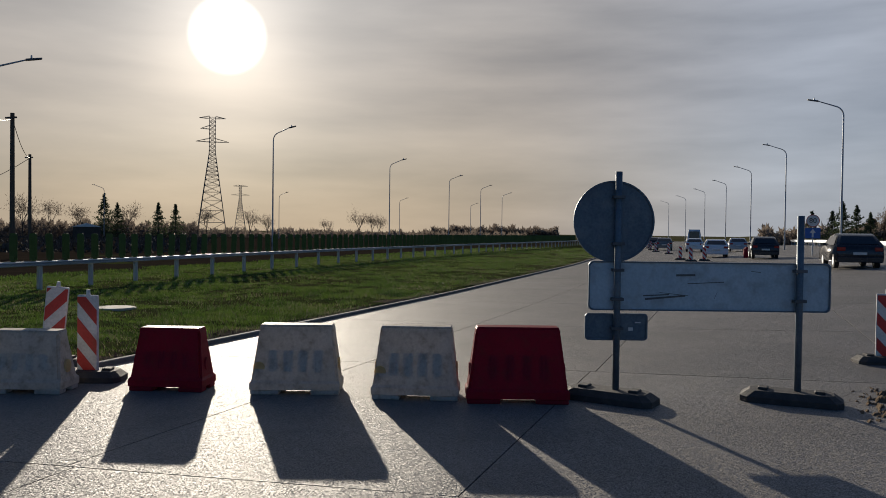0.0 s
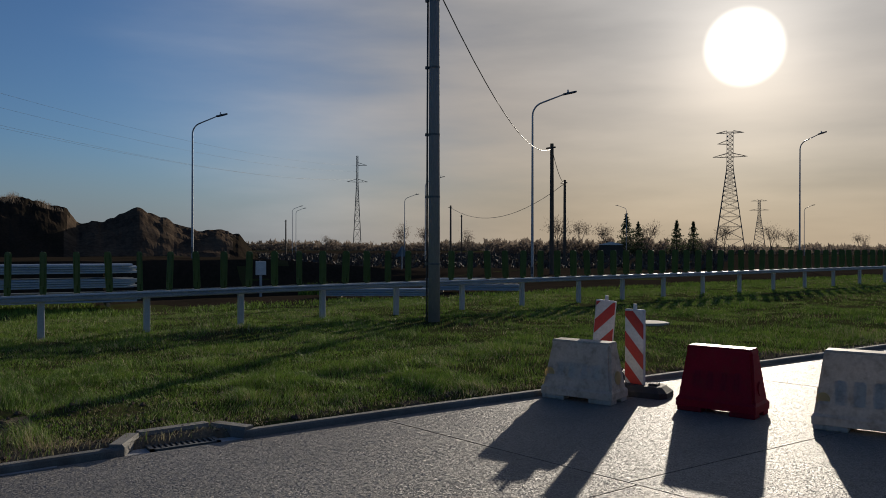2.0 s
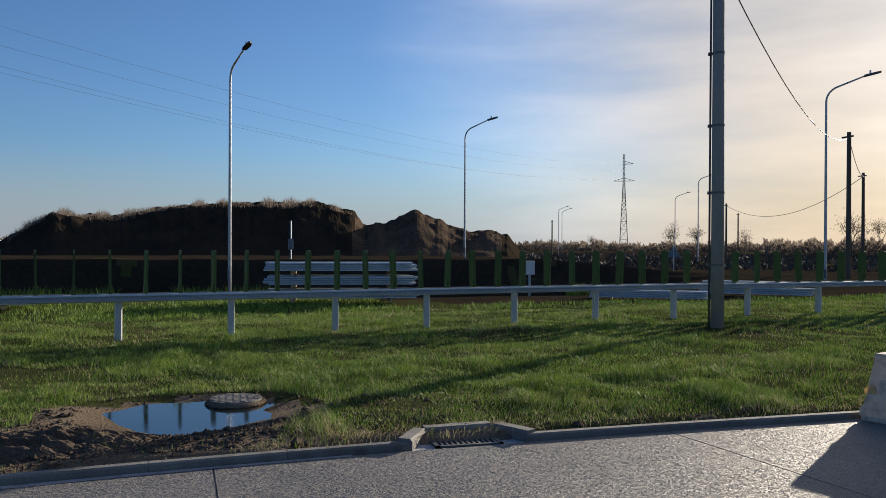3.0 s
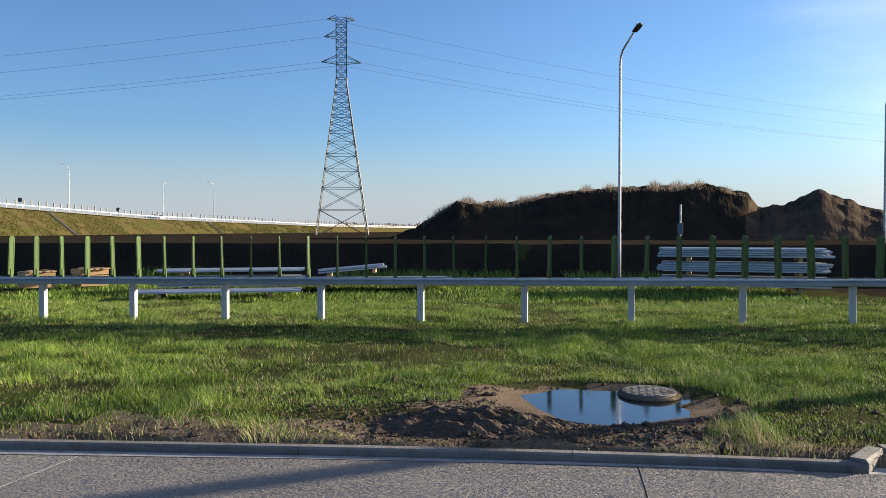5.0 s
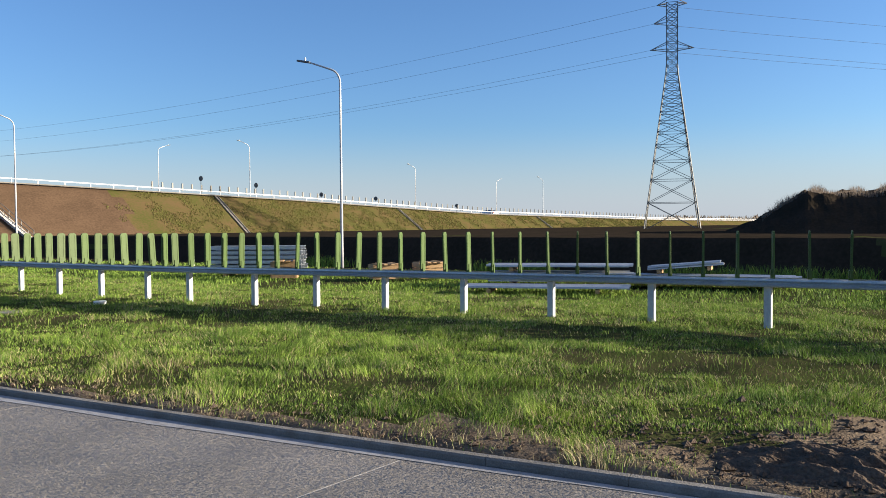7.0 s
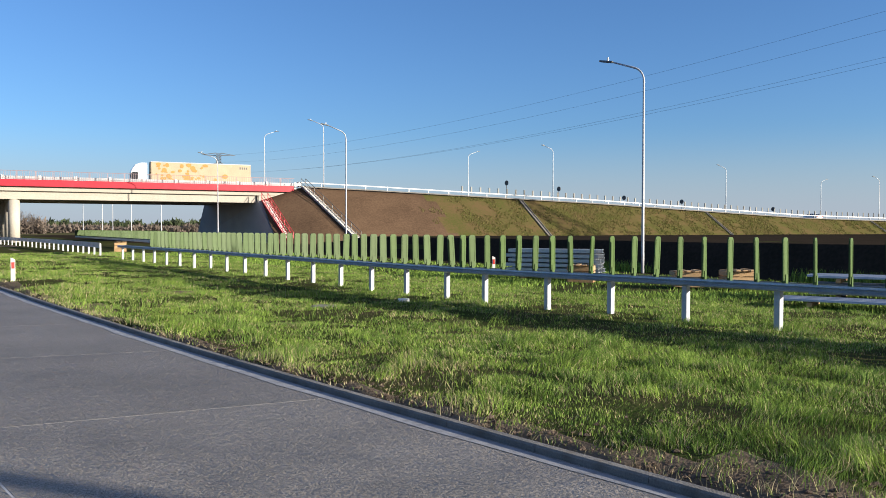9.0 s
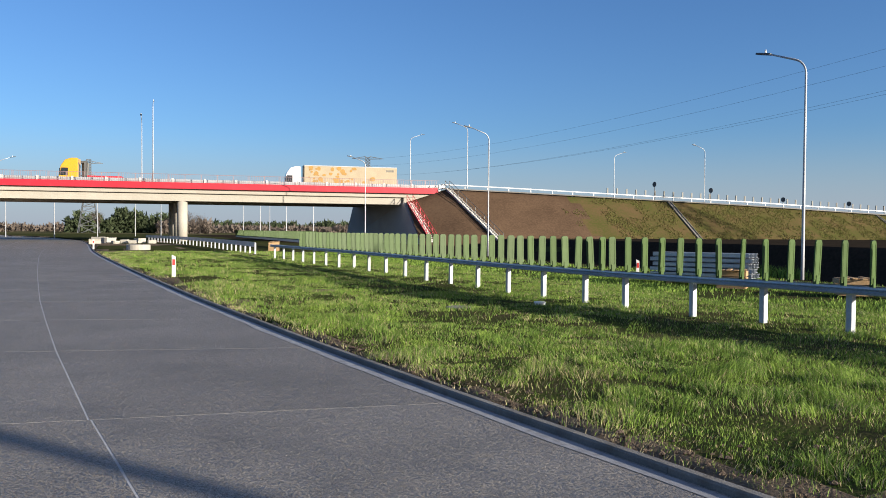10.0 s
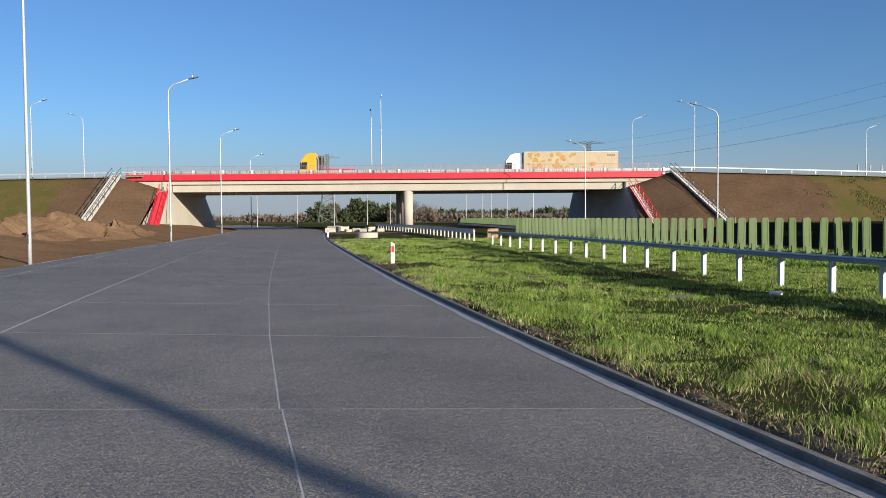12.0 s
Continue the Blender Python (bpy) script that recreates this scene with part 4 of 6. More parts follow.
FIRST = build_beacon((-5.17, 7.40, 0), 12, 0, foot_turn=12)
build_beacon((-5.90, 7.58, 0.06), 30, 5, foot_turn=-10, flip=-1)
for x, y, z, turn in ((3.55, 12.6, 0.0, 5), (-0.6, 58.1, 0, 4), (-1.38, 56.2, 0, -6), (-2.27, 59.5, 0, 3), (-4.48, 76.8, 0, 0), (-6.54, 86.0, 0, 6), (-7.95, 95.4, 0, 0), (-9.5, 107.3, 0, 2)):
    copy_thing(FIRST, pose(x, y, z, 0, 0, turn))


# ---- closed-road sign seen from behind ----
def build_sign():
    s = thing("road_sign", "round and long road signs on two posts, seen from behind", "road sign")
    for x, y, top, turn in ((0.50, 8.72, 2.36, -12), (2.26, 9.40, 1.93, -4)):
        bm = BM()
        tube(bm, [(x, y, 0.05), (x, y, top)], 0.035, 12)
        part("post", bm, "sign_back", s, smooth=True)
        f = rubber_foot(s, 0.98, 0.42, 0.12, (x - 0.06, y - 0.02, 0), turn)
    side = Vector((2.26 - 0.50, 9.40 - 8.72, 0)).normalized()
    back = Vector((-side.y, side.x, 0))

    def plate(name, u0, u1, z0, z1, off, mat, label, rad=0.05, parent=None):
        bm = BM()
        pts = []
        for cx, cz, a0 in ((u1 - rad, z1 - rad, 0), (u0 + rad, z1 - rad, 90), (u0 + rad, z0 + rad, 180), (u1 - rad, z0 + rad, 270)):
            for k in range(13):
                a = radians(a0 + k * 7.5)
                pts.append((cx + rad * math.cos(a), cz + rad * math.sin(a)))
        o = Vector((0.50, 8.72, 0)) + back * off
        f = [bm.verts.new(o + side * u + Vector((0, 0, z))) for u, z in pts]
        g = [bm.verts.new(o + side * u + back * 0.012 + Vector((0, 0, z))) for u, z in pts]
        bm.faces.new(f), bm.faces.new(g[::-1])
        n = len(f)
        for i in range(n):
            bm.faces.new((f[i], g[i], g[(i + 1) % n], f[(i + 1) % n]))
        ob = part(name, bm, mat, parent or s, label)
        rim = BM()
        inner = [(0.5 * (u0 + u1) + (u - 0.5 * (u0 + u1)) * (1 - 0.03 / (u1 - u0)), 0.5 * (z0 + z1) + (z - 0.5 * (z0 + z1)) * (1 - 0.03 / (z1 - z0))) for u, z in pts]
        fo = [rim.verts.new(o + side * u - back * 0.016 + Vector((0, 0, z))) for u, z in pts]
        fi = [rim.verts.new(o + side * u - back * 0.016 + Vector((0, 0, z))) for u, z in inner]
        bo = [rim.verts.new(o + side * u - back * 0.001 + Vector((0, 0, z))) for u, z in pts]
        bi = [rim.verts.new(o + side * u - back * 0.001 + Vector((0, 0, z))) for u, z in inner]
        for i in range(n):
            j = (i + 1) % n
            rim.faces.new((fo[i], fo[j], fi[j], fi[i])), rim.faces.new((fo[i], bo[i], bo[j], fo[j])), rim.faces.new((fi[i], fi[j], bi[j], bi[i]))
        part("rim", rim, "sign_back", ob)
        return ob, o

    plate("round_plate", -0.455, 0.385, 1.43, 2.27, 0.05, "sign_back", "grey back of a round sign plate", 0.42)
    long_ob, o = plate("long_plate", -0.29, 2.23, 0.93, 1.44, 0.05, "sign_back_pale", "pale scuffed back of a long sign plate", 0.05)
    plate("small_plate", -0.32, 0.33, 0.62, 0.90, 0.05, "sign_back", "grey back of a small sign plate", 0.04)
    # clamps, stickers and worn print
    for u, z in ((0, 1.35), (0, 1.05), (0, 1.62), (0, 2.1), (0, 0.75), (1.885, 1.36), (1.885, 1.05)):
        p = Vector((0.50, 8.72, 0)) + side * u + Vector((0, 0, z))
        bm = BM()
        strut(bm, p - side * 0.06 - back * 0.005, p + side * 0.06 - back * 0.005, 0.085, 0.03)
        part("clamp", bm, "steel_grey", s)
    marks = BM()
    for u0, z0, u1, z1, w in ((0.62, 1.30, 0.82, 1.305, 0.022), (0.28, 1.085, 0.55, 1.10, 0.012), (0.30, 1.05, 0.72, 1.09, 0.02), (0.74, 1.215, 1.12, 1.235, 0.008), (1.4, 1.35, 1.5, 1.34, 0.006), (0.45, 1.12, 0.75, 1.09, 0.006), (1.02, 1.06, 1.05, 1.13, 0.01)):
        a, b = o + side * u0 - back * 0.004 + Vector((0, 0, z0)), o + side * u1 - back * 0.004 + Vector((0, 0, z1))
        up = Vector((0, 0, w / 2))
        marks.faces.new([marks.verts.new(v) for v in (a - up, b - up, b + up, a + up)])
    part("scuff", marks, "steel_dark", long_ob, "dark scuffs and faded print bars")
    st = BM()
    for u0, z0, w, h in ((0.13, 0.72, 0.05, 0.035), (0.20, 0.80, 0.06, 0.012)):
        q = Vector((0.50, 8.72, 0)) + back * 0.046
        st.faces.new([st.verts.new(q + side * u + Vector((0, 0, z))) for u, z in ((u0, z0), (u0 + w, z0), (u0 + w, z0 + h), (u0, z0 + h))])
    part("sticker", st, "sign_white", s, "small white sticker")


build_sign()


# ---- vehicles ----
CARPAINT = {"car_black": (0.02, 0.022, 0.028), "car_white": (0.72, 0.72, 0.72), "car_silver": (0.42, 0.43, 0.45), "car_grey": (0.16, 0.165, 0.17), "truck_yellow": (0.60, 0.32, 0.02), "truck_white": (0.78, 0.78, 0.78)}
for key, c in CARPAINT.items():
    M[key] = material(key, c, tuple(v * 0.93 for v in c), rough=0.25, scale=2, fine=20, bump=0, dirt=tuple(v * 0.6 + 0.04 for v in c), dirt_amount=0.35)
M["tail_lamp"] = material("tail_lamp", (0.35, 0.01, 0.01), rough=0.2, bump=0)
M["tarp"] = material("tarp", (0.36, 0.30, 0.20), (0.31, 0.25, 0.165), rough=0.6, scale=0.8, fine=8, bump=0.1)
M["tarp_mark"] = material("tarp_mark", (0.36, 0.20, 0.04), (0.29, 0.165, 0.035), rough=0.6, scale=1, fine=8, bump=0.1)


def wheel(parent, x, y, r, w):
    bm = BM()
    tube(bm, [(x - w / 2, y, r), (x - w * 0.42, y, r), (x + w * 0.42, y, r), (x + w / 2, y, r)], [r * 0.9, r, r, r * 0.9], 16)
    ob = part("wheel", bm, "tyre", parent)
    bm = BM()
    tube(bm, [(x - w / 2 - 0.006, y, r), (x + w / 2 + 0.006, y, r)], r * 0.58, 10)
    part("rim", bm, "galvanised", ob)


def build_car(at, turn, paint, label, length=4.3, width=1.78, height=1.47, group="cars on the road", van=False):
    """y points to the front of the car."""
    c = thing("car", label, "car", group, at=at, turn=turn)
    L, W, H = length / 2, width / 2, height
    if van:
        side = [(-L, 0.35), (-L, 1.0), (-L + 0.05, H), (L - 1.5, H), (L - 0.75, 1.15), (L - 0.05, 0.95), (L, 0.35)]
        glass = [(-L - 0.005, 1.1), (-L + 0.04, H - 0.25), (-L + 0.9, H - 0.25), (-L + 0.9, 1.1)]
    else:
        side = [(-L + 0.06, 0.30), (-L - 0.03, 0.48), (-L - 0.02, 0.74), (-L + 0.05, 0.93), (-L + 0.18, 1.02), (-L + 0.75, H - 0.10), (-L + 1.05, H - 0.02), (-L + 1.5, H), (-0.05, H - 0.03), (0.45, H - 0.14), (L - 1.25, 0.99), (L - 0.55, 0.88), (L - 0.15, 0.74), (L, 0.55), (L - 0.04, 0.28)]
        glass = [(-L + 0.62, 1.0), (-L + 0.98, H - 0.13), (0.1, H - 0.12), (0.42, H - 0.22), (L - 1.5, 1.0)]
    bm = BM()
    cols = []
    for x, f in ((-W, 0.0), (-W * 0.97, 1.0), (W * 0.97, 1.0), (W, 0.0)):
        cols.append([bm.verts.new((x * (1 if z < 1.0 else 1 - 0.30 * (z - 1.0) / (H - 0.9)), y, z)) for y, z in side])
    for a, b in zip(cols, cols[1:]):
        n = len(side)
        for i in range(n):
            bm.faces.new((a[i], b[i], b[(i + 1) % n], a[(i + 1) % n]))
    bm.faces.new(cols[0]), bm.faces.new(cols[-1][::-1])
    bmesh.ops.recalc_face_normals(bm, faces=bm.faces)
    bmesh.ops.bevel(bm, geom=[e for e in bm.edges if e.calc_length() > 0.12], offset=0.035, segments=2, affect="EDGES")
    part("body", bm, paint, c, smooth=True)
    slope = lambda z: 1 if z < 1.0 else 1 - 0.30 * (z - 1.0) / (H - 0.9)
    for sx in (-1, 1):
        bm = BM()
        bm.faces.new([bm.verts.new((sx * (W * slope(z) + 0.008), y, z)) for y, z in glass])
        part("side_window", bm, "glass_dark", c)
        bm = BM()
        box(bm, min(sx * W, sx * (W + 0.16)), max(sx * W, sx * (W + 0.16)), L - 1.75, L - 1.6, 0.95, 1.08, 0.02)
        part("mirror", bm, paint, c)
        bm = BM()
        zl = 1.0 if van else 0.76
        box(bm, min(sx * W * 0.62, sx * W * 0.98), max(sx * W * 0.62, sx * W * 0.98), -L - 0.03, -L + 0.05, zl, zl + 0.16, 0.015)
        part("tail_light", bm, "tail_lamp", c)
    bm = BM()
    if van:
        bm.faces.new([bm.verts.new(v) for v in ((-W * 0.7, -L - 0.008, 1.15), (W * 0.7, -L - 0.008, 1.15), (W * 0.66, -L + 0.03, H - 0.25), (-W * 0.66, -L + 0.03, H - 0.25))])
    else:
        bm.faces.new([bm.verts.new(v) for v in ((-W * 0.84, -L + 0.21, 1.065), (W * 0.84, -L + 0.21, 1.065), (W * 0.68, -L + 0.68, H - 0.115), (-W * 0.68, -L + 0.68, H - 0.115))])
    part("rear_window", bm, "glass_dark", c)
    bm = BM()
    box(bm, -W * 0.98, W * 0.98, -L - 0.06, -L + 0.1, 0.28, 0.52, 0.03)
    part("bumper", bm, paint, c)
    bm = BM()
    box(bm, -0.26, 0.26, -L - 0.075, -L - 0.04, 0.60, 0.71)
    part("plate", bm, "sign_white", c)
    for sy in (-L + 0.78, L - 0.85):
        for sx in (-1, 1):
            wheel(c, sx * (W - 0.1), sy, 0.32, 0.2)
    return c


for x, y, paint, label, kw in (
    (6.25, 39.8, "car_black", "dark blue hatchback car seen from behind", {"length": 4.2, "height": 1.5}),
    (3.2, 60.0, "car_black", "small black hatchback car in the queue", {"length": 3.7, "width": 1.68, "height": 1.52}),
    (-0.2, 69.0, "car_white", "white saloon car in the queue", {"length": 4.6}),
    (1.4, 93.0, "car_silver", "silver estate car in the queue", {"length": 4.5}),
    (-3.0, 92.0, "car_white", "white hatchback car in the queue", {}),
    (-6.6, 97.0, "car_grey", "dark grey car in the queue", {}),
    (-9.6, 118.0, "car_black", "black car far along the road", {}),
    (-17.0, 150.0, "car_grey", "grey car far along the road", {}),
    (-4.4, 118.0, "car_white", "white delivery van above the cars", {"length": 6.0, "width": 2.0, "height": 2.6, "van": True})):
    build_car((x, y, road_z(x, y)), 4.0, paint, label, **kw)
build_car(tuple(br(140, 6, 3.55)), 263 - 90, "car_white", "small white car on the embankment road")


def build_truck_cab(parent, paint, width=2.45):
    """Cab with its nose at y = 0 and its back at y = -2.2, wheels to z = 0."""
    bm = BM()
    prof = [(0, 0.45), (0.0, 1.3), (-0.22, 2.75), (-0.75, 3.55), (-1.5, 3.8), (-2.25, 3.8), (-2.25, 0.9), (-1.6, 0.45)]
    a = [bm.verts.new((-width / 2, y, z)) for y, z in prof]
    b = [bm.verts.new((width / 2, y, z)) for y, z in prof]
    bm.faces.new(a), bm.faces.new(b[::-1])
    for i in range(len(prof)):
        bm.faces.new((a[i], b[i], b[(i + 1) % len(prof)], a[(i + 1) % len(prof)]))
    bmesh.ops.recalc_face_normals(bm, faces=bm.faces)
    bmesh.ops.bevel(bm, geom=list(bm.edges), offset=0.05, segments=1, affect="EDGES")
    cab = part("cab", bm, paint, parent)
    bm = BM()
    bm.faces.new([bm.verts.new(v) for v in ((-1.1, 0.012, 1.45), (1.1, 0.012, 1.45), (1.05, -0.165, 2.55), (-1.05, -0.165, 2.55))])
    part("windscreen", bm, "glass_dark", cab)
    for sx in (-1, 1):
        bm = BM()
        bm.faces.new([bm.verts.new((sx * (width / 2 + 0.012), y, z)) for y, z in ((-0.15, 1.5), (-0.32, 2.5), (-1.1, 2.5), (-1.1, 1.5))])
        part("side_window", bm, "glass_dark", cab)
        part("mirror", box(BM(), min(sx * 1.3, sx * 1.48), max(sx * 1.3, sx * 1.48), -0.25, -0.1, 1.6, 2.4, 0.03), "black", cab)
        part("headlight", box(BM(), min(sx * 0.75, sx * 1.15), max(sx * 0.75, sx * 1.15), -0.05, 0.02, 0.6, 0.85, 0.02), "sign_white", cab)
    part("grille", box(BM(), -0.6, 0.6, -0.02, 0.03, 0.6, 1.25, 0.01), "black", cab)


def build_lorry(at, turn):
    t = thing("lorry", "white lorry with a cream patterned tarpaulin trailer", "lorry", at=at, turn=turn)
    build_truck_cab(t, "truck_white")
    bm = BM()
    box(bm, -1.27, 1.27, -16.4, -2.75, 1.15, 4.0, 0.04)
    tarp = part("trailer_tarp", bm, "tarp", t, "cream tarpaulin with ochre leaf shapes")
    rnd = random.Random(5)
    for sx in (-1, 1):
        for k in range(46):
            bm = BM()
            y, z, r = -3.4 - abs(rnd.gauss(0, 1)) * 4.2, rnd.uniform(1.35, 3.7), rnd.uniform(0.16, 0.42)
            if y < -14:
                continue
            n, ph, sq = 7, rnd.uniform(0, 6), rnd.uniform(0.5, 1)
            bm.faces.new([bm.verts.new((sx * (1.274 + 0.0008 * k), y + r * math.cos(ph + i * math.tau / n) * rnd.uniform(0.7, 1.2), max(1.2, min(3.9, z + sq * r * math.sin(ph + i * math.tau / n))))) for i in range(n)])
            part("leaf_print", bm, "tarp_mark", tarp)
        for i in range(4):
            bm = BM()
            bm.faces.new([bm.verts.new((sx * 1.276, y, z)) for y, z in ((-15.9 + i * 0.3, 3.3), (-15.7 + i * 0.3, 3.3), (-15.7 + i * 0.3, 3.62), (-15.9 + i * 0.3, 3.62))])
            part("print_bar", bm, "steel_dark", tarp)
    part("roof_rail", box(BM(), -1.29, 1.29, -16.42, -2.73, 3.92, 4.03, 0.01), "zinc_paint", t)
    part("chassis", box(BM(), -0.5, 0.5, -16.2, -1.5, 0.75, 1.12), "steel_dark", t)
    part("side_guard", box(BM(), -1.2, 1.2, -10.5, -5.5, 0.55, 0.95), "zinc_paint", t)
    for y in (-0.9, -4.6, -11.6, -12.9, -14.2):
        for sx in (-1.05, 1.05):
            wheel(t, sx, y, 0.5, 0.32)


def build_crane_truck(at, turn):
    t = thing("crane_truck", "yellow truck cab with a folded dark loading crane", "truck", at=at, turn=turn)
    build_truck_cab(t, "truck_yellow")
    part("chassis", box(BM(), -0.6, 0.6, -7.5, -1.5, 0.7, 1.1), "steel_dark", t)
    part("bed", box(BM(), -1.2, 1.2, -7.6, -3.4, 1.1, 1.55, 0.03), "red_paint", t)
    bm = BM()
    strut(bm, (0, -2.8, 1.1), (0, -2.8, 3.2), 0.4)
    strut(bm, (-0.9, -2.75, 3.3), (0.9, -2.85, 2.9), 0.3)
    strut(bm, (-0.8, -3.1, 1.5), (-0.6, -3.1, 3.4), 0.3)
    strut(bm, (0.7, -3.1, 1.5), (0.8, -3.2, 3.3), 0.25)
    part("crane", bm, "steel_dark", t)
    for y in (-0.9, -5.4, -6.7):
        for sx in (-1.05, 1.05):
            wheel(t, sx, y, 0.5, 0.32)


# both drive east over the bridge
EAST = math.degrees(math.atan2(-BR_.y, -BR_.x)) - 90
build_lorry(tuple(br(9.0, 9.5, 7.0)), EAST)
build_crane_truck(tuple(br(-20.0, 6.0, 7.0)), EAST)


# ---- verge details ----
def build_drain():
    """Recessed kerb inlet with a cast grate."""
    prof = [(-0.12, -0.12), (0.0, -0.12), (0.0, 0.06), (-0.02, 0.085), (-0.12, 0.085)]
    d = thing("drain_inlet", "recessed kerb inlet with a black iron grate", "drain", kind="structure")
    a, b = road_point(2.0, 0), road_point(3.0, 0)
    back = Vector((-0.34, 0, 0))
    pts = [a, a + back + Vector((0, 0.2, 0)), b + back - Vector((0, 0.2, 0)), b]
    for p, q in zip(pts, pts[1:]):
        part("kerb_stone", sweep(BM(), prof, [p, (p + q) / 2, q]), "kerb", d)
    bm = BM()
    bm.faces.new([bm.verts.new((p.x, p.y, -0.012)) for p in pts])
    part("gully_floor", bm, "joint", d)
    frame_bm = BM()
    x0, x1, y0, y1 = -5.86, -5.56, 2.2, 2.78
    for q in ((x0, x1, y0, y0 + 0.035), (x0, x1, y1 - 0.035, y1), (x0, x0 + 0.03, y0, y1), (x1 - 0.03, x1, y0, y1)):
        box(frame_bm, *q, -0.01, 0.012)
    part("grate_frame", frame_bm, "steel_dark", d)
    for k in range(11):
        y = y0 + 0.06 + k * 0.046
        part("grate_bar", box(BM(), x0 + 0.03, x1 - 0.03, y, y + 0.02, -0.01, 0.008), "steel_dark", d)


build_drain()


def rough_disc(name, cx, cy, z, rx, ry, mat, seed, n=40, label="", category="", kind=""):
    rnd = random.Random(seed)
    bm = BM()
    ph = [rnd.uniform(0, 6) for _ in range(5)]
    ring = []
    for i in range(n):
        a = i * math.tau / n
        r = 1 + 0.13 * math.sin(2 * a + ph[0]) + 0.09 * math.sin(3 * a + ph[1]) + 0.06 * math.sin(5 * a + ph[2]) + 0.04 * math.sin(9 * a + ph[3])
        ring.append(bm.verts.new((cx + rx * r * math.cos(a), cy + ry * r * math.sin(a), z)))
    bm.faces.new(ring)
    return tagged(mesh_object(name, bm, mat), label, category, kind=kind)


rough_disc("puddle", -7.15, 0.2, 0.035, 0.66, 0.92, "water", 4, label="still rain puddle mirroring the sky beside the manhole", category="puddle", kind="structure")


def build_manhole():
    m = thing("manhole", "round concrete manhole cover raised above the puddle", "manhole cover", at=(-7.68, 0.62, -0.055))
    bm = BM()
    tube(bm, [(0, 0, -0.1), (0, 0, 0.06), (0, 0, 0.10), (0, 0, 0.125)], [0.24, 0.29, 0.31, 0.29], 32)
    part("ring", bm, "soil", m, "muddy concrete ring")
    bm = BM()
    tube(bm, [(0, 0, 0.115), (0, 0, 0.14)], [0.265, 0.26], 32)
    lid = part("lid", bm, "kerb", m, "weathered concrete lid")
    for i in range(-4, 5):
        for j in range(-4, 5):
            if i * i + j * j < 11:
                part("stud", box(BM(), i * 0.07 - 0.02, i * 0.07 + 0.02, j * 0.07 - 0.02, j * 0.07 + 0.02, 0.135, 0.148), "kerb", lid)


build_manhole()


def flat_slab(at, r, h, label, mat="kerb", seed=1):
    """A small uneven slab lying in the grass."""
    bm, rnd = BM(), random.Random(seed)
    n = 18
    edge = [(math.cos(i * math.tau / n) * r * rnd.uniform(0.92, 1.06), math.sin(i * math.tau / n) * r * rnd.uniform(0.92, 1.06)) for i in range(n)]
    rings = [[bm.verts.new((x * f, y * f, z)) for x, y in edge] for f, z in ((1.0, -0.05), (1.0, h * 0.8), (0.94, h))]
    for p, q in zip(rings, rings[1:]):
        for i in range(n):
            bm.faces.new((p[i], p[(i + 1) % n], q[(i + 1) % n], q[i]))
    bm.faces.new(rings[-1])
    ob = mesh_object("concrete_slab", bm, mat)
    ob.matrix_basis = pose(*at)
    tagged(ob, label, "slab", "slabs in the grass")


SLABS = ((-9.7, -15.6, 0.13, 0.09, "sign_white", "small white lump of concrete in the grass"), (-6.1, -20.8, 0.42, 0.05, "soil", "flat muddy manhole slab in the grass"),
         (-10.2, 13.2, 0.42, 0.06, "concrete", "pale concrete manhole slab in the grass"), (-7.85, -15.65, 0.3, 0.035, "kerb", "flat grey slab sunk in the grass"))
for k, (x, y, r, h, mat, label) in enumerate(SLABS):
    flat_slab((x, y, 0.06), r, h, label, mat, 3 + k)


def heap(name, cx, cy, z, rx, ry, h, mat, seed, label, n=34, rough=0.25, freq=4.0, turn=0):
    """A heap of earth as a rough height field."""
    bm = BM()
    rows = []
    for i in range(n + 1):
        row = []
        for j in range(n + 1):
            u, v = i / n * 2 - 1, j / n * 2 - 1
            r = math.hypot(u, v)
            k = max(0.0, 1 - r * r) ** 1.2
            nz = noise.fractal(Vector((u * freq * 0.5 + seed, v * freq * 0.5, seed)), 1.0, 2.0, 4)
            row.append(bm.verts.new((u * rx + 0.05 * rx * nz, v * ry, h * k * (1 + rough * nz * 1.6) + (rough * 0.35 * h * nz * min(1, k * 5)) - 0.06)))
        rows.append(row)
    for a, b in zip(rows, rows[1:]):
        for j in range(n):
            bm.faces.new((a[j], b[j], b[j + 1], a[j + 1]))
    ob = mesh_object(name, bm, mat)
    ob.matrix_basis = pose(cx, cy, z, 0, 0, turn)
    return tagged(ob, label, "earth heap")


heap("earth_mound", -6.15, -0.85, 0.07, 0.60, 1.05, 0.13, "dark_soil", 2.3, "small heap of dark crumbly soil beside the puddle", n=80, rough=0.26, freq=11)
heap("earth_mound", -5.9, 0.35, 0.05, 0.5, 1.1, 0.05, "dark_soil", 5.1, "low spread of muddy soil by the kerb", n=60, rough=0.8, freq=14)
heap("earth_mound", -7.3, -1.2, 0.07, 0.5, 0.6, 0.05, "dark_soil", 7.7, "low spread of muddy soil above the puddle", n=50, rough=0.7, freq=12)
heap("earth_mound", 3.25, 9.4, 0.0, 0.75, 2.0, 0.06, "soil", 9.4, "thin spread of crumbled soil on the concrete", n=90, rough=0.9, freq=26)


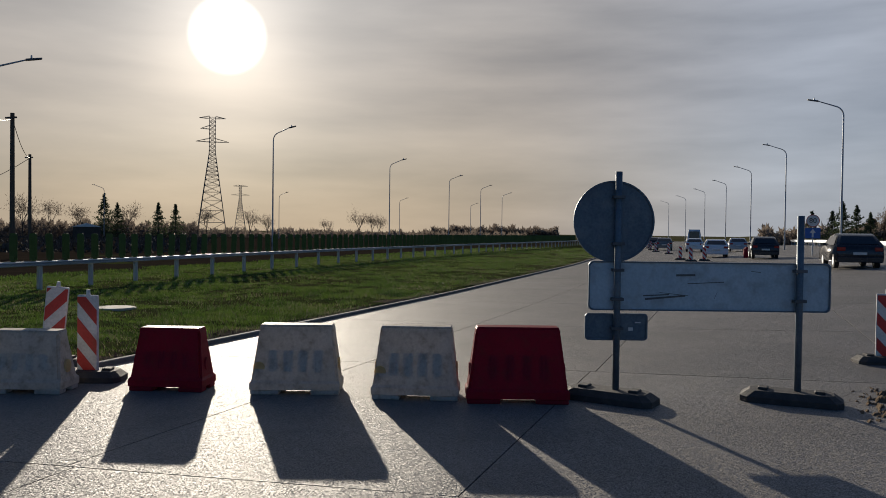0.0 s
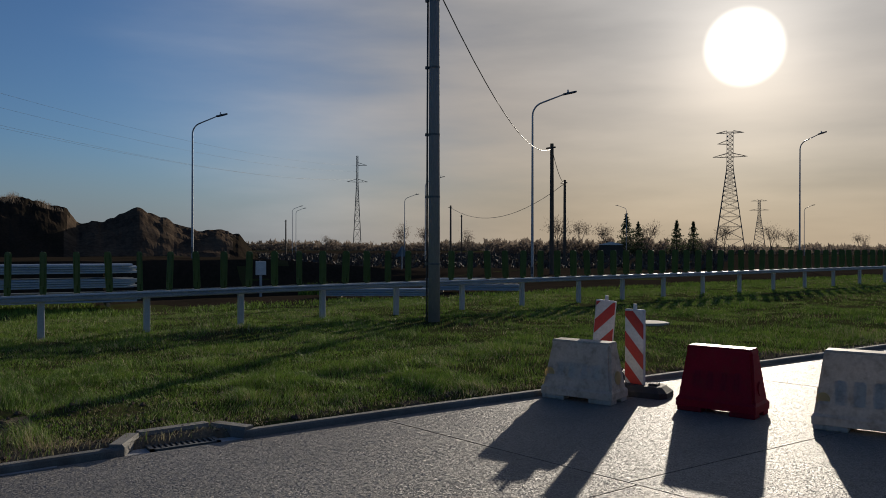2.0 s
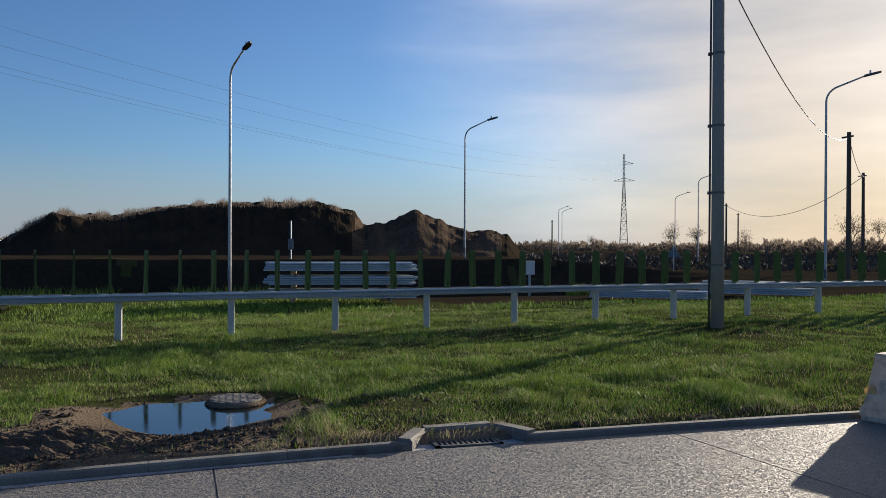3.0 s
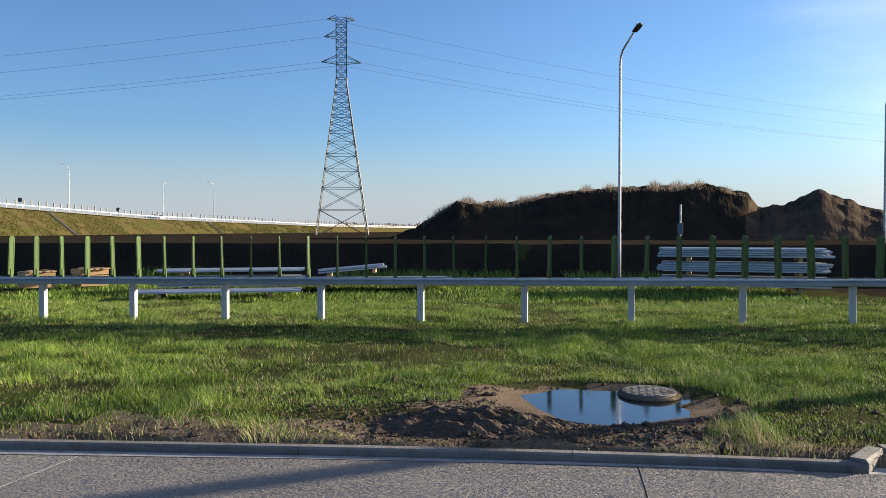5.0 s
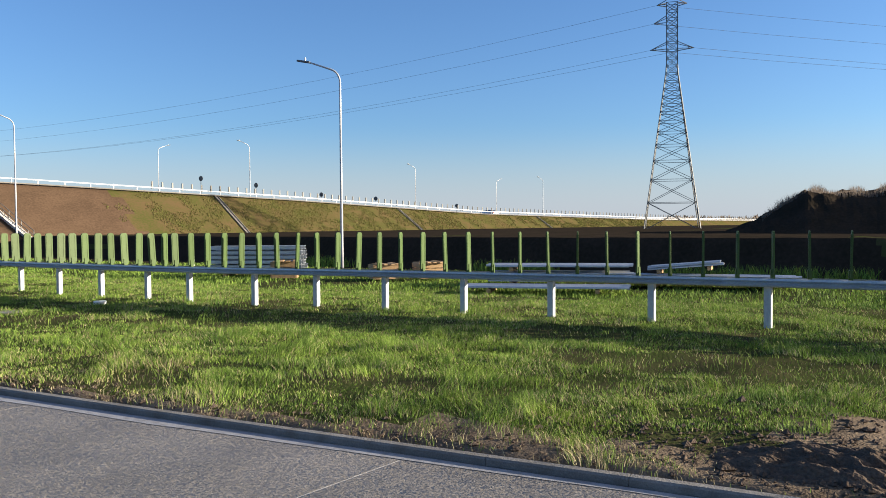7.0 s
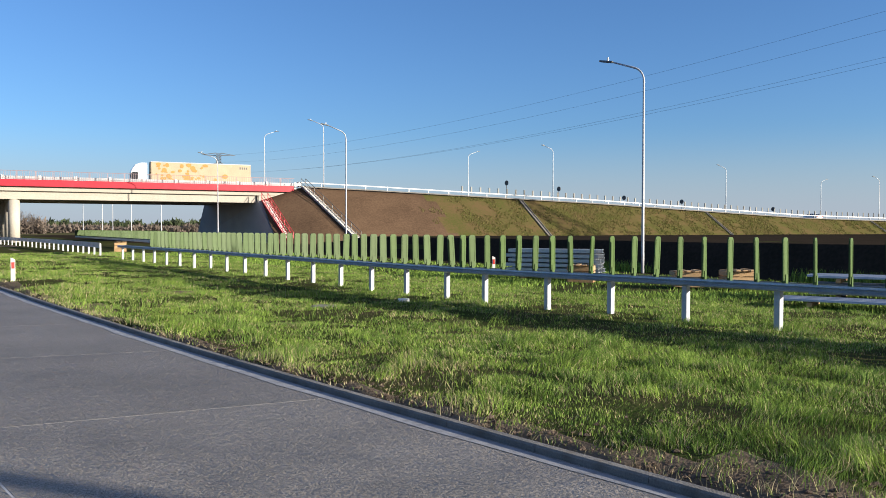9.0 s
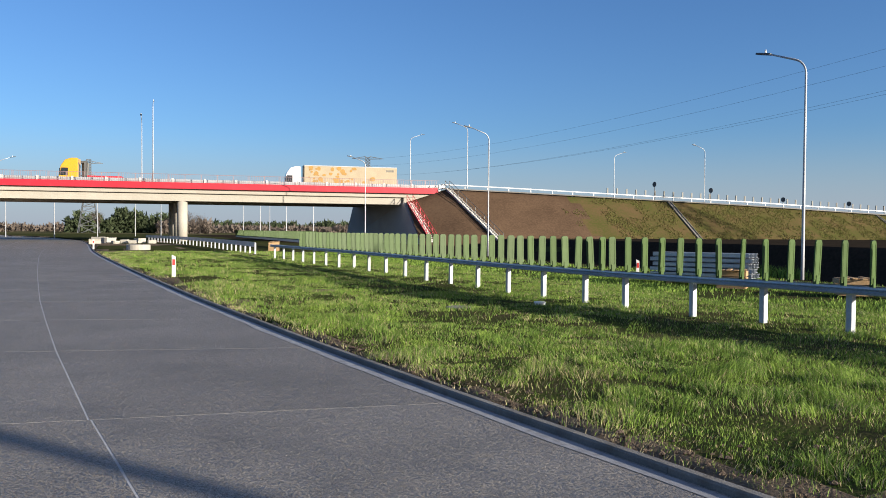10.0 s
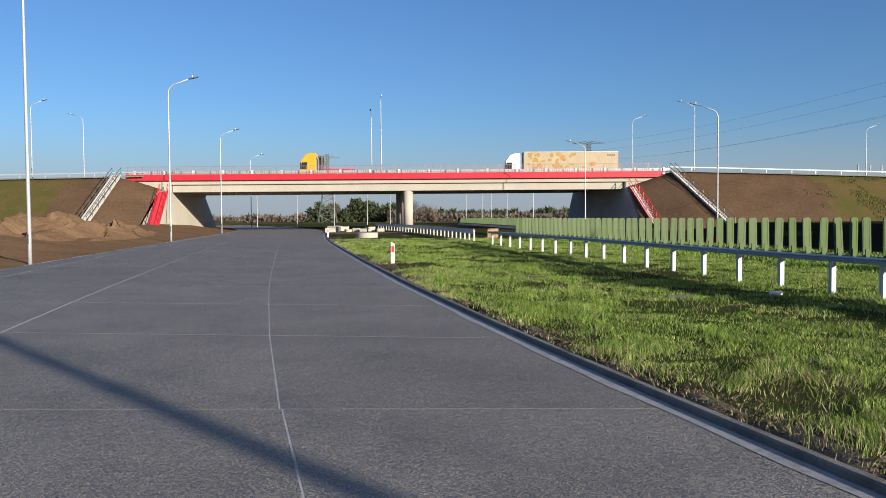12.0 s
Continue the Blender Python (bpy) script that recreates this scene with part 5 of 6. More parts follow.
def build_mound():
    """Long overgrown spoil mound with a cut sandy end."""
    prof = [(69.3, -0.6), (69.7, -0.25), (70.6, 0.8), (71.8, 1.11), (74.2, 1.26), (75.6, 1.95), (77.2, 2.67), (78.2, 2.1), (79.4, 1.57), (81.0, 1.64), (81.7, 2.57), (84.7, 3.08), (89.6, 3.02), (94.3, 2.72), (97.4, 1.99), (101.5, 2.12), (104.2, 0.2), (106.5, -0.6)]
    az, el = np.array([p[0] for p in prof]), np.array([p[1] for p in prof])
    bm, rows, na, nd = BM(), [], 200, 40
    for i in range(na + 1):
        a = 69.3 + (106.5 - 69.3) * i / na
        top = 1.65 + 72 * math.tan(radians(float(np.interp(a, az, el)))) + 0.16 * noise2(a, 0, 1.1) + 0.1 * noise2(a, 5, 3.0)
        row = []
        for j in range(nd + 1):
            f = j / nd
            dist = 58 + 36 * f
            k = min(1.0, f * 2.6) * min(1.0, (1 - f) * 2.6)
            k = k * k * (3 - 2 * k)
            p = polar(a, dist, 0, (0.5, 0.55))
            z = 0.6 + max(0.0, top - 0.6) * (dist / 72) * k + 0.45 * noise2(p[0], p[1], 0.45) * k + 0.22 * noise2(p[0], p[1], 1.3) * k + 0.1 * noise2(p[0], p[1], 3.0) * k
            row.append(bm.verts.new((p[0], p[1], z - 0.3)))
        rows.append(row)
    for i in range(na):
        for j in range(nd):
            f = bm.faces.new((rows[i][j], rows[i + 1][j], rows[i + 1][j + 1], rows[i][j + 1]))
            a = 69.3 + 37.2 * i / na + 0.5 * noise2(i, j, 0.3)
            f.material_index = 1 if 71 < a < 81.5 else 0
    bmesh.ops.recalc_face_normals(bm, faces=bm.faces)
    tagged(mesh_object("spoil_mound", bm, ["dark_earth", "mound_soil"]), "long spoil mound, dark and overgrown, with a cut sandy end", "earth mound")


build_mound()


def blades(name, xs, ys, zs, heights, widths, mat, label, category, seed, bend=0.5, flow=None):
    """Many single blades of grass, one mesh."""
    rng = np.random.default_rng(seed)
    n = len(xs)
    ang, lean, la = rng.uniform(0, math.tau, n), rng.uniform(0.1, bend, n) * heights, rng.uniform(0, math.tau, n)
    if flow is not None:
        la = flow + rng.normal(0, 0.75, n)
    dx, dy = np.cos(ang) * widths / 2, np.sin(ang) * widths / 2
    lx, ly = np.cos(la) * lean, np.sin(la) * lean
    v = np.empty((n, 5, 3), np.float32)
    v[:, 0] = np.stack([xs - dx, ys - dy, zs - 0.01], 1)
    v[:, 1] = np.stack([xs + dx, ys + dy, zs - 0.01], 1)
    v[:, 2] = np.stack([xs + dx * 0.75 + lx * 0.35, ys + dy * 0.75 + ly * 0.35, zs + heights * 0.55], 1)
    v[:, 3] = np.stack([xs - dx * 0.75 + lx * 0.35, ys - dy * 0.75 + ly * 0.35, zs + heights * 0.55], 1)
    v[:, 4] = np.stack([xs + lx, ys + ly, zs + heights], 1)
    me = bpy.data.meshes.new(name)
    me.vertices.add(n * 5)
    me.vertices.foreach_set("co", v.ravel())
    base = (np.arange(n) * 5)[:, None]
    loops = np.concatenate([base + [0, 1, 2, 3], base + [3, 2, 4]], 1).ravel()
    me.loops.add(n * 7)
    me.loops.foreach_set("vertex_index", loops.astype(np.int32))
    me.polygons.add(n * 2)
    starts = np.stack([np.arange(n) * 7, np.arange(n) * 7 + 4], 1).ravel()
    me.polygons.foreach_set("loop_start", starts.astype(np.int32))
    me.update(calc_edges=True)
    me.materials.append(M[mat])
    return tagged(new(name, me), label, category, kind="stuff")


LATTICE = np.random.default_rng(11).random((256, 256))


def vnoise(x, y, s):
    x, y = np.asarray(x) * s + 1000, np.asarray(y) * s + 1000
    i, j = np.floor(x).astype(int), np.floor(y).astype(int)
    fx, fy = x - i, y - j
    fx, fy = fx * fx * (3 - 2 * fx), fy * fy * (3 - 2 * fy)
    g = lambda a, b: LATTICE[a % 256, b % 256]
    return (g(i, j) * (1 - fx) + g(i + 1, j) * fx) * (1 - fy) + (g(i, j + 1) * (1 - fx) + g(i + 1, j + 1) * fx) * fy


def build_grass():
    rng = np.random.default_rng(3)
    # candidates thrown over the verge, thinned out with the distance
    n = 11000000
    ys = rng.uniform(-60, 95, n)
    xs = rng.uniform(-24, 1.0, n)
    k, r = kerb_x(ys), rail_x(np.clip(ys, -48, 300))
    d = np.hypot(xs, ys)
    want = np.clip((8.5 / np.maximum(d, 5.0)) ** 1.5, 0, 1)
    inside = (xs < k - 0.09) & (xs > r - 5.5)
    patch = vnoise(xs, ys, 0.9) * 0.5 + vnoise(xs, ys, 0.3) * 0.35 + vnoise(xs, ys, 2.6) * 0.35
    edge = np.clip((k - xs - 0.1) / np.where((ys > -9) & (ys < 2.5), 0.7, 0.4), 0, 1)
    dense = np.clip(patch * 2.6 - 1.15 + edge * 1.0 - 0.42, 0.12, 1)
    pud = ((xs + 7.1) / 0.98) ** 2 + ((ys - 0.15) / 1.2) ** 2
    dense = np.where(pud < 1.0 + 0.5 * vnoise(xs, ys, 2.0), 0.0, dense)
    heapz = ((xs + 6.1) / 0.75) ** 2 + ((ys + 0.6) / 1.6) ** 2
    dense = np.where(heapz < 1.0, dense * 0.04, dense)
    hollow = vnoise(xs + 31, ys, 0.55) * 0.6 + vnoise(xs, ys + 17, 1.7) * 0.4
    dense = np.where(hollow < 0.36, dense * 0.16, dense)
    keep = inside & (rng.random(n) < want * dense)
    xs, ys, d, patch, edge = xs[keep], ys[keep], d[keep], patch[keep], edge[keep]
    zs = np.array([ground_z(float(a), float(b)) for a, b in zip(xs, ys)])
    tuft = vnoise(xs, ys, 1.6)
    clump = np.clip(vnoise(xs + 7, ys + 3, 3.4) * 1.7 - 0.45, 0, 1)
    h = (0.02 + (0.022 * np.clip(tuft * 1.9 - 0.5, 0, 1) + 0.10 * clump ** 1.7 * np.clip(tuft * 2.4 - 0.7, 0, 1) * np.clip(1.25 - (kerb_x(ys) - xs) / 9.0, 0.55, 1)) * (0.45 + 0.55 * edge) + 0.02 * patch) * rng.uniform(0.6, 1.45, len(xs))
    flow = vnoise(xs, ys + 50, 2.6) * 9.0
    w = 0.0026 + 0.00030 * d
    dry = rng.random(len(xs)) < (0.13 + 0.5 * (1 - edge) + 0.12 * (vnoise(xs, ys, 0.7) > 0.62) + 0.14 * ((vnoise(xs + 5, ys, 0.6) > 0.6) & (kerb_x(ys) - xs < 2.0)))
    blades("grass", xs[~dry], ys[~dry], zs[~dry], h[~dry], w[~dry], "grass_blade", "fresh green verge grass in uneven tufts", "grass", 5, 1.2, flow[~dry])
    blades("dry_grass", xs[dry], ys[dry], zs[dry], h[dry] * 0.8, w[dry], "dry_blade", "dry straw-coloured grass among the green", "grass", 6, 1.8, flow[dry])
    # thinner grass on the far side of the guard rail
    m = 420000
    fy = rng.uniform(-60, 95, m)
    fx = rail_x(np.clip(fy, -48, 300)) - rng.uniform(5.0, 13.5, m)
    d = np.hypot(fx, fy)
    ok = rng.random(m) < np.clip((16.0 / d) ** 1.2, 0, 1) * np.clip(vnoise(fx, fy, 0.5) * 1.8 - 0.2, 0.1, 1)
    ok &= (fy < 5) | (rail_x(np.clip(fy, -48, 300)) - fx < 6.5)
    fx, fy, d = fx[ok], fy[ok], d[ok]
    fz = np.array([ground_z(float(a), float(b)) for a, b in zip(fx, fy)])
    blades("far_grass", fx, fy, fz, rng.uniform(0.05, 0.14, len(fx)), 0.006 + 0.0006 * d, "grass_blade", "thin green grass beyond the guard rail", "grass", 12, 1.2)
    # weeds along the top of the spoil mound
    m = 9000
    a = rng.uniform(81.8, 104.0, m)
    el = np.interp(a, [81.7, 84.7, 89.6, 94.3, 97.4, 101.5, 104.2], [2.57, 3.08, 3.02, 2.72, 1.99, 2.12, 0.2])
    top = 1.65 + 72 * np.tan(np.radians(el)) - 0.55
    dist = rng.uniform(70, 80, m)
    blades("dry_weeds", 0.5 - np.sin(np.radians(a)) * dist, 0.55 + np.cos(np.radians(a)) * dist, top * dist / 72, rng.uniform(0.3, 0.8, m) * (0.5 + vnoise(a, a * 0, 1.3)), np.full(m, 0.03), "twigs", "dry weeds along the crest of the mound", "weeds", 8, 0.4)
    # rough grass on the slopes of the bridge embankment
    m = 60000
    s, f = rng.uniform(47, 210, m), rng.uniform(0, 1, m) ** 0.9
    top = TOP(s)
    dd = -1.5 * top * f
    P = np.array([BO.x, BO.y])[None] + np.array([BU.x, BU.y])[None] * (DIST + dd)[:, None] + np.array([BR_.x, BR_.y])[None] * s[:, None]
    ok = vnoise(s, dd, 0.5) * 0.6 + vnoise(s, dd, 1.5) * 0.4 > 0.42 + 0.3 * np.clip((58 - s) / 11, 0, 1)
    blades("bank_grass", P[ok, 0], P[ok, 1], (top * (1 - f))[ok] - 0.05, rng.uniform(0.1, 0.32, m)[ok], np.full(ok.sum(), 0.10), "bank_blade", "rough grass on the embankment slope", "grass", 9, 0.9)
    # green weeds along the foot of the earth bank
    m = 9000
    wy = rng.uniform(-45, 40, m)
    ok = vnoise(wy, wy * 0, 0.25) > 0.42
    wx = -40.6 + rng.normal(0, 0.5, m)
    blades("weeds", wx[ok], wy[ok], np.full(ok.sum(), -1.15), rng.uniform(0.3, 0.85, ok.sum()), np.full(ok.sum(), 0.05), "grass_blade", "green weeds along the foot of the earth bank", "weeds", 10, 0.6)


build_grass()


def build_clods():
    """Crumbs of soil and small stones along the kerb and round the puddle."""
    rng = np.random.default_rng(17)
    n = 6500
    ys = np.where(rng.random(n) < 0.55, rng.normal(-0.2, 1.3, n), rng.uniform(-14, 12, n))
    off = np.where(np.abs(ys) < 3, rng.gamma(2.0, 0.55, n), rng.gamma(1.4, 0.28, n)) + 0.14
    xs = kerb_x(ys) - off
    ok = (((xs + 7.15) / 0.75) ** 2 + ((ys - 0.2) / 1.0) ** 2 > 1) & (off < 3.4)
    xs, ys = xs[ok], ys[ok]
    zs = np.array([ground_z(float(a), float(b)) for a, b in zip(xs, ys)])
    s = rng.gamma(1.6, 0.0055, len(xs)) + 0.004
    shape = np.array([(1, 0, 0), (-1, 0, 0), (0, 1, 0), (0, -1, 0), (0, 0, 1), (0, 0, -1)], float)
    v = shape[None] * rng.uniform(0.6, 1.4, (len(xs), 6, 1)) * s[:, None, None] * np.array([1, 1, 0.7])
    v += np.stack([xs, ys, zs + s * 0.3], 1)[:, None]
    tri = np.array([(0, 2, 4), (2, 1, 4), (1, 3, 4), (3, 0, 4), (2, 0, 5), (1, 2, 5), (3, 1, 5), (0, 3, 5)])
    me = bpy.data.meshes.new("soil_crumbs")
    me.from_pydata(v.reshape(-1, 3).tolist(), [], (tri[None] + (np.arange(len(xs)) * 6)[:, None, None]).reshape(-1, 3).tolist())
    me.materials.append(M["dark_soil"])
    tagged(new("soil_crumbs", me), "loose soil crumbs and small stones along the kerb", "soil", kind="stuff")


build_clods()


# ---- stock on the building site ----
def beam_stack(at, turn, length, cols, rows, label):
    s = thing("beam_stack", label, "steel stack", "stacked steel beams", at=at, turn=turn)
    for r in range(rows):
        for c in range(cols):
            bm = BM()
            wave = [(0.0, 0.0), (0.03, 0.02), (0.035, 0.07), (0.0, 0.11), (-0.008, 0.155), (0.0, 0.20), (0.035, 0.24), (0.03, 0.29), (0.0, 0.31)]
            prof = [(u - 0.155, a + 0.02) for a, u in wave] + [(u - 0.155, a) for a, u in wave[::-1]]
            x0, x1 = -length / 2 + random.uniform(-0.12, 0.12), length / 2 + random.uniform(-0.12, 0.12)
            y, z = (c - (cols - 1) / 2) * 0.33, 0.12 + r * 0.062 + 0.15 * (r // 4)
            sweep(bm, prof, [(x0, y, z), (0, y, z), (x1, y, z)])
            bmesh.ops.recalc_face_normals(bm, faces=bm.faces)
            part("beam", bm, "galvanised", s)
    for x in (-length * 0.33, length * 0.33):
        for k in range((rows + 3) // 4):
            part("bearer", box(BM(), x - 0.05, x + 0.05, -cols * 0.17, cols * 0.17, 0.0 + k * 0.4, 0.10 + k * 0.4), "wood", s)
    return s


beam_stack((-22.9, 3.7, 0.0), 83, 4.3, 4, 12, "three tied layers of galvanised guard rail beams")
beam_stack((-22.6, 13.6, -0.12), 58, 3.6, 2, 4, "low stack of galvanised guard rail beams")
beam_stack((-23.6, 18.4, -0.12), 52, 3.6, 2, 5, "stack of galvanised steel beams in shade")
beam_stack((-20.3, -10.3, 0.0), 114, 3.9, 4, 5, "galvanised guard rail beams laid behind the rail")
beam_stack((-21.6, -6.5, 0.0), 104, 4.2, 4, 3, "galvanised guard rail beams laid behind the rail")
beam_stack((-17.9, -9.5, 0.0), 113, 4.0, 3, 1, "single layer of galvanised guard rail beams on the grass")
loose = beam_stack((-20.6, -7.0, 0.0), 70, 2.0, 2, 2, "loose guard rail beams tipped over a stack")
loose.matrix_basis = pose(-21.9, -7.3, 0.36, 0, -5, 104)


def build_post_stack(at, turn):
    """Bundles of hollow steel posts seen end-on and from the side."""
    s = thing("post_stack", "tied bundles of galvanised steel posts", "steel stack", at=at, turn=turn)
    for r in range(6):
        for c in range(7):
            bm = BM()
            y, z = c * 0.14, 0.1 + r * 0.16
            L = 1.6 + random.uniform(-0.05, 0.05)
            for q in ((y, y + 0.012, z, z + 0.12), (y, y + 0.10, z, z + 0.012), (y, y + 0.10, z + 0.108, z + 0.12)):
                box(bm, -L, L, q[0], q[1], q[2], q[3])
            part("post", bm, "galvanised", s)
    for x in (-1.0, 1.0):
        part("bearer", box(BM(), x - 0.05, x + 0.05, -0.1, 1.1, 0, 0.1), "wood", s)
    return s


build_post_stack((-18.5, -20.9, 0.0), 120)


def build_crate(at, turn, w=1.0, h=0.45, label="timber crate of loose planks"):
    c = thing("timber_crate", label, "crate", "timber crates", at=at, turn=turn)
    for k in range(3):
        z = 0.05 + k * h / 3
        for y in (-0.4, 0.4):
            part("plank", box(BM(), -w / 2, w / 2, y - 0.015, y + 0.015, z, z + h / 3 - 0.03), "wood", c)
        for x in (-w / 2, w / 2):
            part("plank", box(BM(), x - 0.015, x + 0.015, -0.38, 0.38, z, z + h / 3 - 0.03), "wood", c)
    for k in range(4):
        bm = BM()
        y = -0.3 + k * 0.2
        strut(bm, (-w / 2 - 0.1, y, h + 0.02 + 0.03 * (k % 2)), (w / 2 + random.uniform(0, 0.4), y + 0.08, h + 0.06), 0.12, 0.03)
        part("board", bm, "wood", c)


build_crate((-19.7, -16.2, -0.03), 50)
build_crate((-20.6, -15.1, -0.03), 55, 0.8, 0.5, "open timber crate beside loose boards")
build_crate((-18.3, -19.2, -0.03), 40, 0.6, 0.55, "small timber crate by the post bundles")
build_crate((-12.7, -62.3, 0.0), 80, 1.6, 0.7, "timber crate standing by the far guard rail")

cabinet = thing("cable_cabinet", "small white cable cabinet on the earth bank", "cabinet", at=(-37.5, 15.2, -0.3), turn=75)
part("body", box(BM(), -0.25, 0.25, -0.15, 0.15, 0.5, 1.2, 0.01), "sign_white", cabinet)
part("leg", box(BM(), -0.06, 0.06, -0.05, 0.05, -1.1, 0.5), "zinc_paint", cabinet)
marker = thing("sign_post", "narrow grey sign post with a small plate", "sign post", at=(-43.9, 3.6, 0.5), turn=85)
part("post", tube(BM(), [(0, 0, -0.3), (0, 0, 2.5)], 0.045, 8), "zinc_paint", marker)
part("plate", box(BM(), -0.14, 0.14, -0.07, -0.05, 0.9, 1.5, 0.01), "sign_back", marker)
tri = thing("warning_sign", "triangular warning sign seen from behind on a post", "road sign", at=(-50.0, 30.9, -0.4), turn=60)
part("post", tube(BM(), [(0, 0, 0), (0, 0, 2.1)], 0.04, 8), "zinc_paint", tri)
part("plate", prism(BM(), [(-0.5, 1.3), (0.5, 1.3), (0, 2.15)], 0.02), "sign_back", tri)


# ---- bridge approach details ----
def stair(name, top, bottom, width, rail_mat, label, n=34, step_mat="concrete"):
    st = thing(name, label, "stairs")
    a, b = br(*top), br(*bottom)
    along = (b - a).normalized()
    side = Vector((along.y, -along.x, 0)).normalized() * width / 2
    for k in range(n):
        p = a.lerp(b, (k + 0.5) / n)
        bm = BM()
        q = Vector((along.x, along.y, 0)).normalized() * 0.19
        v = [bm.verts.new(p + sx * side + sy * q + Vector((0, 0, z))) for z in (-0.1, 0.14) for sy in (-1, 1) for sx in (-1, 1)]
        for f in ((0, 2, 3, 1), (4, 5, 7, 6), (0, 1, 5, 4), (2, 6, 7, 3), (0, 4, 6, 2), (1, 3, 7, 5)):
            bm.faces.new([v[i] for i in f])
        part("tread", bm, step_mat, st)
    for s in (-1, 1):
        for k in range(7):
            p = a.lerp(b, k / 6) + s * side * 1.1
            part("rail_post", strut(BM(), p, p + Vector((0, 0, 1.1)), 0.06), rail_mat, st)
        for z in (1.1, 0.55):
            part("handrail", strut(BM(), a + s * side * 1.1 + Vector((0, 0, z)), b + s * side * 1.1 + Vector((0, 0, z)), 0.055), rail_mat, st)
        part("stringer", strut(BM(), a + s * side * 1.05 + Vector((0, 0, 0.08)), b + s * side * 1.05 + Vector((0, 0, 0.08)), 0.08, 0.22), rail_mat if rail_mat == "red_paint" else "wall_blocks", st)


stair("embankment_stairs", (30.8, -0.2, 7.6), (34.9, -11.2, 0.3), 0.7, "steel_dark", "concrete steps down the bare embankment", 40, "wall_blocks")
stair("embankment_stairs", (-43.6, -0.2, 7.5), (-43.9, -10.3, 0.9), 1.1, "steel_dark", "concrete steps down the eastern embankment", 40, "wall_blocks")
stair("bridge_stairs", (25.3, -0.6, 5.5), (26.6, -8.6, 0.2), 0.8, "red_paint", "red railed steps beside the abutment wall", 26, "wall_blocks")
stair("bridge_stairs", (-37.2, -0.6, 5.3), (-36.2, -7.6, 0.2), 1.0, "red_paint", "red railed steps beside the eastern abutment", 26, "red_paint")


def chute(s, ds, wide=0.55):
    top = float(TOP(s))
    c = thing("drain_chute", "concrete drainage chute running down the embankment", "drain chute", "drain chutes")
    for k in range(14):
        f0, f1 = k / 14, (k + 0.92) / 14
        bm = BM()
        p, q = br(s + ds * f0, -1.5 * top * f0 - 0.1, top * (1 - f0) - 0.05), br(s + ds * f1, -1.5 * top * f1 - 0.1, top * (1 - f1) - 0.05)
        side = BR_ * wide / 2
        up = Vector((0, 0, 0.2))
        strut(bm, p + side + up * 0.4, q + side + up * 0.4, 0.1, 0.2), strut(bm, p - side + up * 0.4, q - side + up * 0.4, 0.1, 0.2)
        strut(bm, p, q, wide, 0.1)
        part("trough", bm, "kerb", c)


chute(66, 0.0)
chute(105, 0.3, 0.4)
chute(150, 0.3, 0.4)


def build_top_rail():
    r = thing("guardrail", "pale guard rail along the top of the embankment", "guard rail")
    for lo, hi, d in ((30, 330, -0.2), (-150, -43, -0.2), (30, 330, 15.5)):
        for s in np.arange(lo, hi, 10.0):
            a, b = (float(TOP(abs(v))) if v > 0 else 7.4 + (v + 37) * 0.012 for v in (s, s + 10))
            bm = BM()
            strut(bm, br(s, d, a + 0.62), br(s + 10.05, d, b + 0.62), 0.08, 0.14)
            part("beam", bm, "zinc_paint", r)
            if d < 1:
                bm = BM()
                strut(bm, br(s, d - 0.25, a + 0.04), br(s + 10.05, d - 0.25, b + 0.04), 0.25, 0.15)
                part("edge_stone", bm, "kerb", r)
            for k in range(3):
                v = s + k * 3.4
                z = a + (b - a) * k * 0.34
                part("post", strut(BM(), br(v, d + 0.1, z - 0.1), br(v, d + 0.1, z + 0.72), 0.1), "zinc_paint", r)
    for i, s in enumerate(np.arange(56, 330, 1.6)):
        z = float(TOP(s))
        part("slat", strut(BM(), br(s, 0.5, z + 0.5), br(s, 0.5, z + 1.55), 0.22, 0.14), "steel_dark", r)


build_top_rail()

for s, h in ((74.5, 2.2), (88, 1.5), (64.5, 2.6), (101, 1.6), (124, 1.5)):
    z = float(TOP(s))
    sg = thing("traffic_sign", "small traffic sign seen edge-on on the embankment", "road sign", "embankment signs", at=tuple(br(s, 1.5, z)), turn=100)
    part("post", tube(BM(), [(0, 0, 0), (0, 0, h)], 0.05, 6), "steel_dark", sg)
    part("plate", tube(BM(), [(0, -0.02, h), (0, 0.02, h)], 0.4, 16), "steel_dark", sg)


